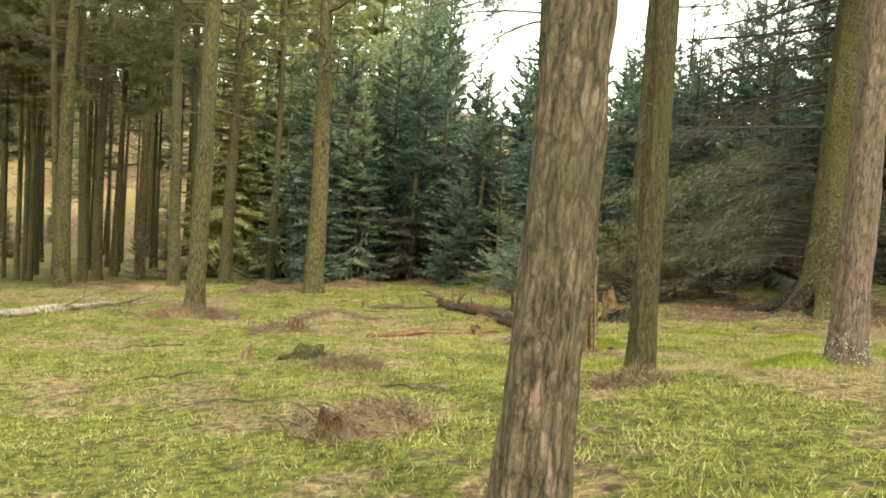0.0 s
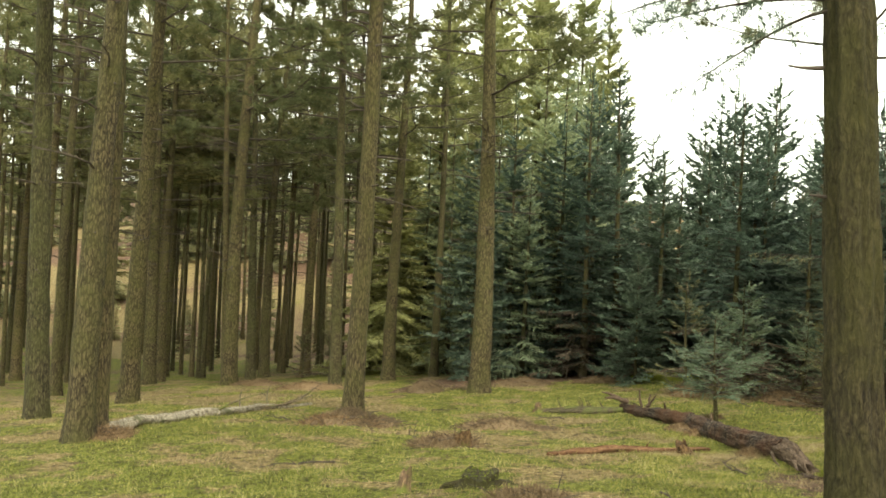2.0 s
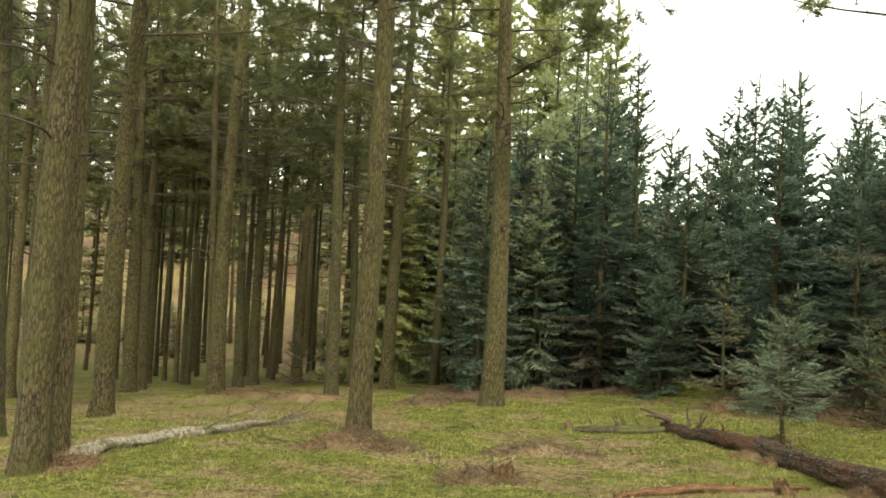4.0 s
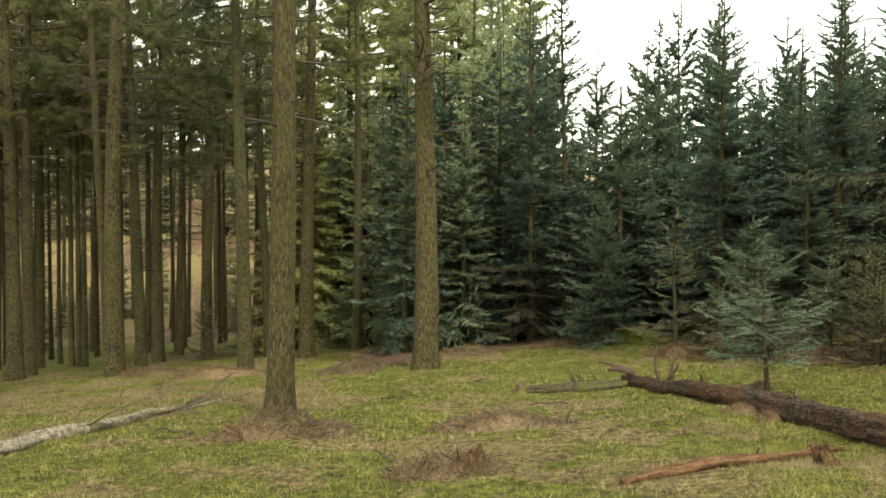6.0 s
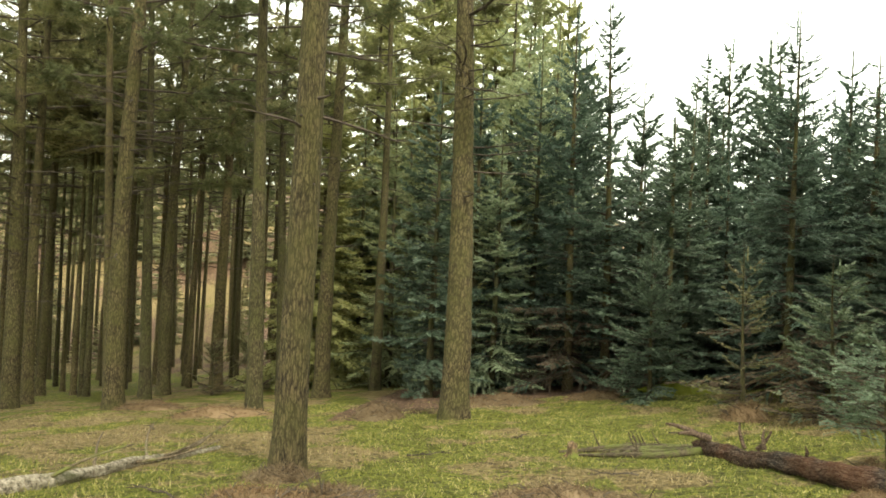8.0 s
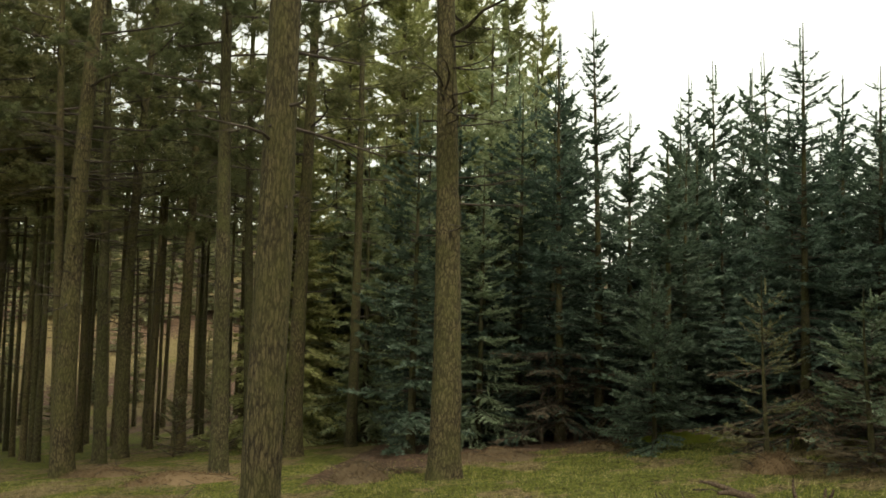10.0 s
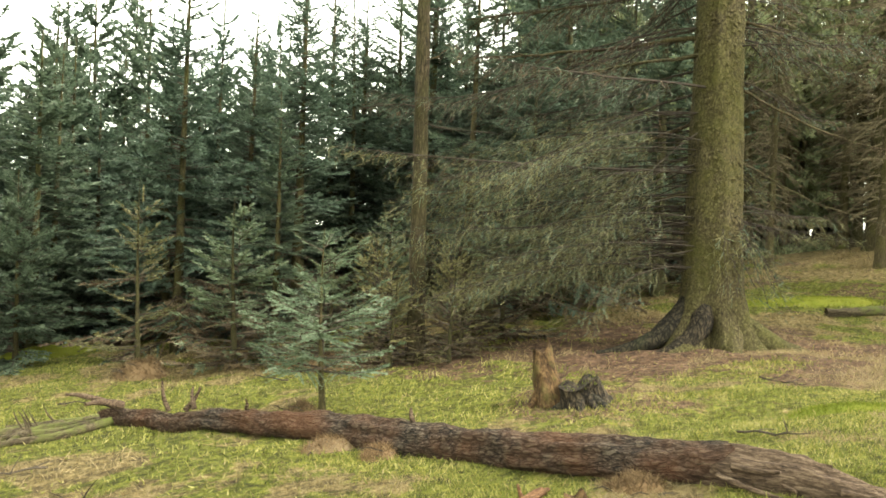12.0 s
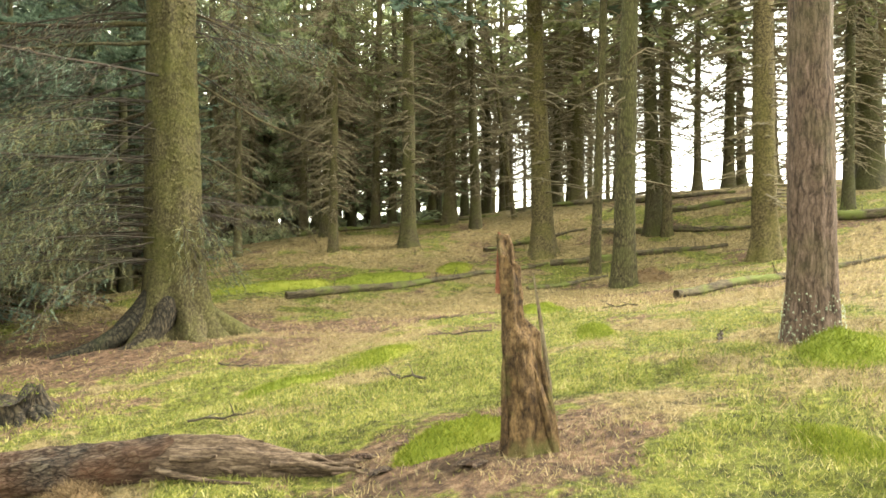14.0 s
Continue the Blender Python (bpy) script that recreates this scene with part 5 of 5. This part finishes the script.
for k in range(9):
    rr = np.random.default_rng(110 + k)
    p = line[int(len(line) * rr.uniform(0.1, 0.95))] + np.array([rr.uniform(-0.14, 0.05), 0, rr.uniform(-0.05, 0.12)])
    limb_on(split, p, (rr.uniform(-0.25, 0.1), -1, rr.uniform(-0.25, 0.3)), rr.uniform(0.25, 0.6), rr.uniform(0.012, 0.03), LOG_WOOD, 120 + k, "splinter", 0.06)
# broken limbs beyond the thin end of the log
for k, pts in enumerate([[(0.0, 18.6), (-0.5, 18.9), (-1.05, 18.7)], [(0.1, 18.75), (-0.35, 19.2), (-0.75, 19.5)], [(-0.1, 18.45), (-0.55, 18.5), (-1.2, 18.95)], [(-0.3, 19.0), (-0.7, 18.75), (-0.95, 18.4)], [(0.1, 18.35), (-0.6, 18.2), (-1.5, 18.45)], [(-0.5, 19.1), (-1.1, 19.0), (-1.7, 18.8)], [(0.2, 19.0), (-0.4, 18.85), (-1.3, 19.2)]]):
    br, w = fallen("dead_branch", "dark broken branch lying beyond the fallen trunk", "branch", pts, [0.045, 0.04, 0.018], DARK_POLE, 130 + k, 8, 20, 0.2, 0.1, group="broken branches")
    limb_on(br, w[10], (-0.4, 0.3, 0.9), 0.25, 0.014, DARK_POLE, 140 + k, "twig")

birch, w = fallen("birch_branch", "pale lichen-covered birch branch lying in the grass", "branch", [(-7.05, 12.85), (-7.06, 13.6), (-7.02, 14.3), (-7.14, 15.0), (-6.84, 15.5), (-6.70, 16.3), (-6.64, 17.6), (-6.4, 19.0)], [0.085, 0.08, 0.075, 0.07, 0.06, 0.05, 0.03, 0.02], BIRCH, 150, 20, 160, 0.26, 0.15)
for k, (f, d, L) in enumerate([(0.55, (0.8, 0.6, 0.3), 0.9), (0.7, (-0.3, 0.9, 0.4), 0.7), (0.85, (0.9, 0.4, 0.3), 1.0), (0.97, (0.1, 1, 0.15), 1.7), (0.97, (0.35, 1, 0.3), 1.5), (0.92, (-0.3, 1, 0.35), 0.9)]):
    limb_on(birch, w[int(f * 125)], d, L, 0.022, GREY_LOG, 151 + k, "twig", 0.1)
brand, w = fallen("rotten_branch", "red-brown rotten branch lying in short grass", "branch", [(-0.95, 12.0), (-0.3, 12.35), (0.35, 12.7), (0.95, 12.95)], [0.025, 0.042, 0.045, 0.03], RED_ROT, 160, 14, 90, 0.45, 0.35)
limb_on(brand, w[54], (0.3, 0.2, 1), 0.10, 0.02, RED_ROT, 161)
limb_on(brand, w[76], (-0.1, 0.4, 1), 0.12, 0.02, RED_ROT, 162)
FALLEN_POLES = [([(11.0, 16.3), (13.0, 14.9), (15.0, 13.5), (16.2, 12.4)], 0.075), ([(9.95, 9.5), (10.9, 8.5), (11.6, 7.6), (12.2, 6.2)], 0.07), ([(16.0, 12.3), (16.4, 10.4), (16.2, 8.5)], 0.08),
                ([(19.0, 11.6), (18.3, 9.6), (17.4, 7.9)], 0.08), ([(16.9, 6.9), (16.6, 6.0), (16.2, 4.6)], 0.13), ([(21.5, 18.5), (23.0, 15.5)], 0.08), ([(20.3, 9.8), (20.6, 7.0)], 0.09),
                ([(20.8, 21.0), (21.8, 17.0)], 0.07), ([(23.0, 11.4), (22.6, 8.0)], 0.08), ([(13.2, 12.3), (14.6, 10.9)], 0.05), ([(17.5, 14.2), (19.5, 11.9)], 0.06), ([(24.0, 14.8), (24.6, 11.0)], 0.08)]
for k, (pts, r) in enumerate(FALLEN_POLES):
    p, w = fallen("fallen_pole", "thin dark mossy fallen trunk lying across the bank", "fallen log", pts, [r * 0.95, r * 0.85, r * 0.5], DARK_POLE, 170 + k, 14, 90, 0.34, 0.15, group="fallen poles on the bank")
    rr = np.random.default_rng(190 + k)
    for q in range(7):
        limb_on(p, w[rr.integers(5, 80)], (rr.uniform(-0.6, 0.6), rr.uniform(-0.6, 0.6), 1), rr.uniform(0.1, 0.3), 0.012, DARK_POLE, 200 + 10 * k + q)

# ---------------------------------------------------------------- snag, stumps
def snag():
    rng = np.random.default_rng(211)
    t = thing("broken_snag", "tall broken rotten stump with red heartwood and splintered top", "stump")
    sides, rings = 72, 160
    a = np.arange(sides) / sides * 2 * np.pi
    z = np.linspace(-0.15, 1.12, rings)
    A, Z = np.meshgrid(a, z)
    r = np.interp(z, [-0.15, 0.0, 0.12, 0.35, 0.6, 0.72, 0.9, 1.12], [0.15, 0.122, 0.102, 0.096, 0.092, 0.088, 0.082, 0.078])
    top = 1.04 + 0.10 * np.cos(A - 2.4) + 0.05 * ridged(A, Z * 0, 15, 1, 212)
    step = np.clip((Z - 0.58 - 0.04 * np.cos(A)) / 0.07, 0, 1)          # the upper half is narrower and stands to one side
    rel = 0.22 * ridged(A, Z, 10, 2.2, 213) + 0.18 * ridged(A, Z, 18, 6, 214) + 0.09 * ridged(A, Z, 24, 24, 215)
    hollow = 0.25 * np.exp(-((A - 5.3) ** 2) / 0.25) * np.clip((Z - 0.2) / 0.3, 0, 1)
    R = r[:, None] * (1 + rel - hollow + 0.3 * np.exp(-np.maximum(Z, 0) / 0.1) * np.sin(A * 3) ** 2)
    Zc = np.minimum(Z, top)
    R = np.where(Z > top, R * 0.45, R) * (1 - 0.36 * step)
    cx = -0.055 * Z - 0.040 * step
    v = np.stack([cx + R * np.cos(A), 0.03 * Z + 0.022 * step + R * np.sin(A), Zc], -1)
    i = np.arange(rings - 1)[:, None] * sides
    j, j2 = np.arange(sides)[None], (np.arange(sides)[None] + 1) % sides
    g = Geo().add(v.reshape(-1, 3), np.stack([i + j, i + j2, i + sides + j2, i + sides + j], -1).reshape(-1, 4))
    g.add(np.vstack([v[-1], v[-1].mean(0)]), [(k, (k + 1) % sides, sides) for k in range(sides)])
    part("stem", g, SNAG_WOOD, t, smooth=True)
    heart = Geo()
    for k in range(7):
        an = 2.2 + rng.uniform(-0.5, 0.5)
        b = np.array([-0.095 + 0.045 * math.cos(an), 0.055 + 0.045 * math.sin(an), rng.uniform(0.78, 0.86)])
        put(heart, tube(np.array([b, b + (-0.004, 0, 0.14), b + (-0.012, 0.002, rng.uniform(0.22, 0.33))]), (0.03, 0.024, 0.006), 6, True, 0.2, rng))
    part("heartwood", heart, SNAG_RED, t, "splintered red heartwood")
    for k, (an, h, rr) in enumerate(((0.3, 0.92, 0.011), (0.0, 0.6, 0.016), (5.8, 0.45, 0.02), (3.6, 0.5, 0.016))):
        c = np.array([math.cos(an), math.sin(an), 0])
        sl = Geo()
        put(sl, tube(np.array([c * 0.145, c * 0.125 + (-0.01, 0, h * 0.4), c * 0.105 + (-0.035, 0, h * 0.75), c * 0.085 + (-0.05, 0, h)]), (rr * 1.4, rr * 1.3, rr, rr * 0.3), 6, True, 0.15, rng))
        part("splinter", sl, SNAG_WOOD if k != 0 else GREY_LOG, t)
    return t


sn = snag()
sn.matrix_basis = Matrix.Translation((1.76, 10.13, float(ground_z(1.76, 10.13)) - 0.02)) @ Matrix.Rotation(radians(-75), 4, "Z")


def stump(name, label, x, y, r, h, seed, mat, lean=0.0, toward=0.0, top_mat=None, roots=4, taper=0.0, moss=0):
    t = thing(name, label, "stump", "", Matrix.Translation((x, y, float(ground_z(x, y)))) @ Matrix.Rotation(radians(toward), 4, "Z") @ Matrix.Rotation(radians(lean), 4, "Y"))
    sides, rings = 30, 26
    a = np.arange(sides) / sides * 2 * np.pi
    z = np.linspace(-0.1, h, rings)
    A, Z = np.meshgrid(a, z)
    R = r * (1 + 0.5 * np.exp(-np.maximum(Z, 0) / (0.25 * h)) + 0.34 * ridged(A, Z, 7, 2.5, seed) + 0.20 * ridged(A, Z, 15, 8, seed + 1)) * (1 - taper * np.clip(Z / h, 0, 1))
    v = np.stack([R * np.cos(A), R * np.sin(A), np.minimum(Z, h * (0.72 + 0.42 * ridged(A, Z * 0, 8, 1, seed + 2)))], -1)
    i = np.arange(rings - 1)[:, None] * sides
    j, j2 = np.arange(sides)[None], (np.arange(sides)[None] + 1) % sides
    g = Geo().add(v.reshape(-1, 3), np.stack([i + j, i + j2, i + sides + j2, i + sides + j], -1).reshape(-1, 4))
    g.add(np.vstack([v[-1], v[-1].mean(0) - (0, 0, 0.12 * h)]), [(k, (k + 1) % sides, sides) for k in range(sides)])
    stem = part("stem", g, mat, t, smooth=True)
    rng = np.random.default_rng(seed)
    if moss:
        an, d = rng.uniform(0, 6.28, moss), np.sqrt(rng.random(moss))
        p = np.stack([d * r * 1.25 * np.cos(an), d * r * 1.25 * np.sin(an), h * (0.95 - 0.35 * d ** 3)], -1)
        cap = Geo()
        needles(cap, p, unit(rng.normal(0, 0.5, (moss, 3)) + np.array([0, 0, 1])), np.full(moss, 0.03), 90, 0.018, 0.006, rng)
        part("moss_cap", cap, MOSS, stem, "green moss on its top")
    for k in range(roots):
        an = rng.uniform(0, 6.28)
        c = np.array([math.cos(an), math.sin(an), 0])
        rg = Geo()
        put(rg, tube(np.array([c * r * 0.6 + (0, 0, h * 0.3), c * r * 1.3 + (0, 0, h * 0.12), c * r * 2.1 + (0, 0, 0.0), c * r * 2.6 - (0, 0, 0.06)]), (r * 0.3, r * 0.26, r * 0.2, r * 0.1), 7, True, 0.12, rng))
        part("root", rg, mat, t, smooth=True)
    return t


stump("uprooted_stump", "mossy upturned stump with orange rotten wood and dark roots", 3.22, 14.66, 0.17, 0.30, 221, ROOT_BARK, 14, 160, roots=9, moss=130)
stump("rotten_snag_piece", "orange-brown crumbling piece of dead trunk leaning on a stump", 3.10, 14.98, 0.135, 0.66, 222, SNAG_WOOD, 14, 150, roots=3, taper=0.35)
stump("small_stump", "low rotten brown stump in a patch of brash", -0.62, 5.78, 0.07, 0.22, 223, SNAG_WOOD, 0, 0, roots=3)
stump("mossy_stump", "low dark mossy stump mound", -1.42, 9.95, 0.15, 0.15, 224, OLIVE_BARK, roots=6, moss=160)
stump("spiky_stump", "thin pointed stub of a dead stem", -2.1, 9.75, 0.05, 0.26, 225, STUMP_WOOD, 8, 0, roots=2)
stump("rotten_stump", "small broken stump beside brown brash", -2.05, 12.6, 0.09, 0.24, 226, SNAG_WOOD, 0, 0, roots=3)
stump("rotten_stump", "small broken stub standing in short grass", -1.56, 18.3, 0.06, 0.2, 227, STUMP_WOOD, 0, 0, roots=2)
stump("splintered_stub", "pale splintered end of a buried branch", 0.62, 12.35, 0.06, 0.18, 228, SNAG_WOOD, 30, 200, roots=2)


# ---------------------------------------------------------------- ground cover
def hummock(name, label, category, x, y, rx, ry, h, mat, seed, blades, blade, width, flat=0.6, twigs=0, turn=0.0):
    """A low mound whose skin is made of many short blades, with loose twigs in it."""
    rng = np.random.default_rng(seed)
    t = thing(name, label, category, "", Matrix.Translation((x, y, float(ground_z(x, y)))) @ Matrix.Rotation(radians(turn), 4, "Z"))
    ux, uy = np.meshgrid(np.linspace(-1.15, 1.15, 22), np.linspace(-1.15, 1.15, 22))
    def hz(a, b):
        return h * np.clip(1 - a * a - b * b, -0.4, 1) ** 1 * (1 + 0.35 * lattice(a * 2.5, b * 2.5, seed)) - 0.02
    z = hz(ux, uy)
    c, s = math.cos(radians(turn)), math.sin(radians(turn))
    base = lambda px, py: ground_z(x + c * px - s * py, y + s * px + c * py) - float(ground_z(x, y))
    i, j = np.meshgrid(np.arange(21), np.arange(21))
    q = (j * 22 + i).ravel()
    g = Geo().add(np.stack([ux * rx, uy * ry, z + base(ux * rx, uy * ry)], -1).reshape(-1, 3), np.stack([q, q + 1, q + 23, q + 22], -1))
    part("mound", g, mat, t, smooth=True)
    a, d = rng.uniform(0, 6.28, blades), np.sqrt(rng.random(blades)) * 1.05
    bx, by = d * np.cos(a), d * np.sin(a)
    root = np.stack([bx * rx, by * ry, hz(bx, by) + base(bx * rx, by * ry)], -1)
    way = unit(np.stack([rng.normal(0, 0.7, blades), rng.normal(0, 0.7, blades), np.full(blades, flat)], -1))
    side = unit(np.cross(way, rng.standard_normal((blades, 3)))) * width / 2
    L = blade * rng.uniform(0.5, 1.5, blades)[:, None]
    fz = Geo().add(np.stack([root - side, root + side, root + way * L], 1).reshape(-1, 3), np.arange(blades * 3).reshape(-1, 3))
    part("blade_cover", fz, mat, t)
    if twigs:
        tw = Geo()
        for k in range(twigs):
            p = root[rng.integers(blades)]
            w = unit(np.array([rng.normal(), rng.normal(), rng.uniform(0.0, 0.35)]))
            L = rng.uniform(0.1, 0.32)
            put(tw, tube(np.array([p, p + w * L * 0.5 + (0, 0, 0.02), p + w * L]), (0.007, 0.005, 0.002), 3, False))
        part("twig_litter", tw, TWIG_BARK, t)
    return t


BRASH = [(-1.8, 15.1, 0.85, 0.45, 0.16, 60), (-4.5, 14.9, 0.6, 0.4, 0.13, 55), (-3.85, 15.1, 0.5, 0.35, 0.11, 55), (-5.0, 23.8, 0.8, 0.5, 0.28, 70), (-2.6, 26.0, 1.0, 0.5, 0.2, 60),
         (-2.3, 12.7, 0.5, 0.4, 0.14, 45), (-0.45, 6.1, 0.55, 0.5, 0.12, 60), (-6.9, 12.4, 0.5, 0.4, 0.12, 30), (-0.9, 9.2, 0.45, 0.3, 0.09, 35), (-8.5, 24.6, 1.2, 0.5, 0.2, 60), (-0.6, 26.5, 0.9, 0.4, 0.15, 30),
         (1.5, 21.9, 0.5, 0.4, 0.25, 30), (3.2, 19.8, 0.7, 0.4, 0.2, 30), (-11.5, 27.6, 1.2, 0.5, 0.18, 40), (1.6, 7.3, 0.4, 0.3, 0.1, 12), (13.9, 10.1, 0.5, 0.35, 0.2, 8), (-4.7, 16.2, 0.5, 0.4, 0.10, 25)]
for k, (x, y, rx, ry, h, tw) in enumerate(BRASH):
    hummock("brash_heap", "low heap of brown dead heather and twigs", "brash", x, y, rx, ry, h, BRACKEN, 300 + k, 1500, 0.10, 0.010, 0.5, tw, k * 40.0)["group"] = "brown brash heaps"
for k, (x, y, r) in enumerate(((0.86, 15.25, 0.30), (0.95, 14.7, 0.22), (1.35, 12.6, 0.2), (1.5, 17.0, 0.18))):
    hummock("grass_tuft", "tuft of brown dead grass against the fallen trunk", "grass", x, y, r, r * 0.7, 0.10, BRACKEN, 380 + k, 1300, 0.06, 0.005, 0.7, 3, k * 50.0)["group"] = "dead grass tufts"
MOUNDS = [(1.98, 10.55, 0.42, 0.2, 0.13, -40), (3.4, 8.4, 0.5, 0.3, 0.10, 0), (1.7, 8.7, 0.35, 0.16, 0.04, 20), (5.6, 10.2, 0.6, 0.2, 0.06, 10), (4.1, 12.6, 0.7, 0.22, 0.05, -30),
          (5.1, 12.2, 0.6, 0.3, 0.06, 0), (12.2, 17.2, 1.4, 0.6, 0.12, -40), (14.0, 15.6, 1.3, 0.5, 0.12, -40), (15.5, 14.4, 0.8, 0.4, 0.1, 0), (1.25, 27.0, 1.2, 0.5, 0.25, 0), (9.5, 11.4, 0.8, 0.35, 0.1, 20)]
for k, (x, y, rx, ry, h, turn) in enumerate(MOUNDS):
    hummock("moss_cushion", "bright green cushion of moss in the grass", "moss", x, y, rx, ry, h, MOSS, 340 + k, 4200, 0.034, 0.007, 0.9, 0, turn)["group"] = "moss cushions"


def blades(name, label, mat, count, box, height, width, seed, want, lean=0.5):
    """Grass as one sheet of single blades over a stretch of ground; want(x, y) gives the share that grows."""
    rng = np.random.default_rng(seed)
    x, y = rng.uniform(box[0], box[2], count), rng.uniform(box[1], box[3], count)
    keep = rng.random(count) < want(x, y)
    x, y = x[keep], y[keep]
    k = len(x)
    root = np.stack([x, y, ground_z(x, y) - 0.004], -1)
    way = unit(np.stack([rng.normal(0, lean, k), rng.normal(0, lean, k), np.ones(k)], -1))
    side = unit(np.cross(way, rng.standard_normal((k, 3)))) * (width / 2 * rng.uniform(0.7, 1.3, k))[:, None]
    L = (height * rng.uniform(0.4, 1.4, k) * (1 + 0.4 * lattice(x * 1.5, y * 1.5, 41)))[:, None]
    g = Geo().add(np.stack([root - side, root + side, root + way * L], 1).reshape(-1, 3), np.arange(k * 3).reshape(-1, 3))
    return tagged(new(name, g.mesh(name, mat)), label, "grass", kind="stuff")


def green_share(x, y):
    s, b = cover_at(x, y)
    return np.clip(0.5 + 3.0 * (0.5 - s) - 1.4 * b, 0.04, 1)


def straw_growth(x, y):
    s, b = cover_at(x, y)
    return np.clip(0.5 + 3.0 * (s - 0.5) - 0.5 * b, 0.05, 1)


blades("moss_grass", "short green mossy grass over the near slope", GRASS, 240000, (-9, 3.0, 6.5, 14), 0.045, 0.007, 401, green_share, 0.7)
blades("moss_grass", "short green mossy grass in the hollow", GRASS, 150000, (-14, 14, 7, 27), 0.05, 0.012, 402, green_share, 0.7)
blades("moss_grass", "short green mossy grass on the bank", GRASS, 90000, (6.5, 4, 22, 20), 0.05, 0.013, 403, green_share, 0.7)
blades("moss_grass", "short green mossy grass round the broken stump", GRASS, 150000, (0, 8, 7.5, 15.5), 0.030, 0.0045, 407, green_share, 0.7)
blades("straw_grass", "dry straw-coloured grass round the broken stump", STRAW, 150000, (0, 8, 7.5, 15.5), 0.06, 0.003, 408, straw_growth, 0.9)
blades("straw_grass", "dry straw-coloured grass over the near slope", STRAW, 100000, (-9, 3.0, 6.5, 14), 0.06, 0.0045, 404, straw_growth, 0.8)
blades("straw_grass", "dry straw-coloured grass in the hollow", STRAW, 90000, (-14, 14, 7, 27), 0.065, 0.008, 405, straw_growth, 0.8)
blades("straw_grass", "dry straw-coloured grass on the bank", STRAW, 110000, (6.5, 4, 22, 20), 0.07, 0.009, 406, straw_growth, 0.8)

# ---------------------------------------------------------------- loose bits
rng = np.random.default_rng(501)
for k in range(12):
    x, y = rng.uniform(1.45, 2.25), rng.uniform(9.9, 11.1)
    if abs(x - 1.76) < 0.22 and abs(y - 10.13) < 0.22:
        continue
    L, w, h = rng.uniform(0.08, 0.22), rng.uniform(0.04, 0.09), rng.uniform(0.012, 0.03)
    u = np.linspace(-1, 1, 7)
    prof = np.sqrt(np.clip(1 - u ** 2, 0.05, 1)) * rng.uniform(0.7, 1.2, 7)
    v, f = tube(np.stack([u * L / 2, 0.01 * rng.standard_normal(7), 0.02 * (1 - u ** 2)], -1), prof * w / 2, 8, True, 0.15, rng)
    v[:, 2] = v[:, 2] * (h / w) + 0.012
    g = Geo()
    put(g, (v, f))
    ob = new("bark_flake", g.mesh("bark_flake", LOG_BARK))
    ob.matrix_basis = Matrix.Translation((x, y, float(ground_z(x, y)) + 0.002)) @ Matrix.Rotation(rng.uniform(0, 6.28), 4, "Z")
    tagged(ob, "dark flake of fallen bark on the litter", "bark", "bark flakes")
spots = [(4.3, 9.1), (3.9, 11.6), (2.9, 12.6), (5.2, 13.8), (6.4, 11.8), (-2.9, 13.6), (-3.4, 18.6), (-1.2, 16.6), (-5.6, 15.2), (-2.2, 20.4), (0.2, 20.2), (2.4, 19.4), (-0.2, 7.6), (0.2, 9.4), (-1.4, 7.2), (-2.6, 8.6), (-3.6, 11.0), (1.0, 11.4), (8.6, 12.6), (7.9, 10.2), (-6.0, 21.4), (-4.2, 25.0), (-8.8, 22.0)]
for k, (x, y) in enumerate(spots):
    turn, L = rng.uniform(0, 6.28), rng.uniform(0.35, 0.9)
    d = np.array([math.cos(turn), math.sin(turn)])
    u = np.linspace(-0.5, 0.5, 9)
    px, py = x + d[0] * L * u + 0.04 * np.cumsum(rng.normal(0, 0.5, 9)), y + d[1] * L * u + 0.04 * np.cumsum(rng.normal(0, 0.5, 9))
    pts = np.stack([px - x, py - y, ground_z(px, py) - float(ground_z(x, y)) + 0.018 + 0.02 * np.abs(np.sin(u * 7))], -1)
    t = thing("fallen_twig", "thin dark twig lying in the grass", "twig", "fallen twigs", Matrix.Translation((x, y, float(ground_z(x, y)))))
    g = Geo()
    put(g, tube(pts, np.linspace(0.011, 0.004, 9), 6, True, 0.1, rng))
    part("stem", g, TWIG_BARK, t)
    for q in range(3):
        o = pts[2 + 2 * q]
        w = unit(np.array([d[0] + rng.normal(0, 0.8), d[1] + rng.normal(0, 0.8), rng.uniform(0.1, 0.7)]))
        g = Geo()
        put(g, tube(np.array([o, o + w * 0.08 + (0, 0, 0.01), o + w * rng.uniform(0.12, 0.26)]), (0.006, 0.004, 0.002), 5, True))
        part("side_twig", g, TWIG_BARK, t)
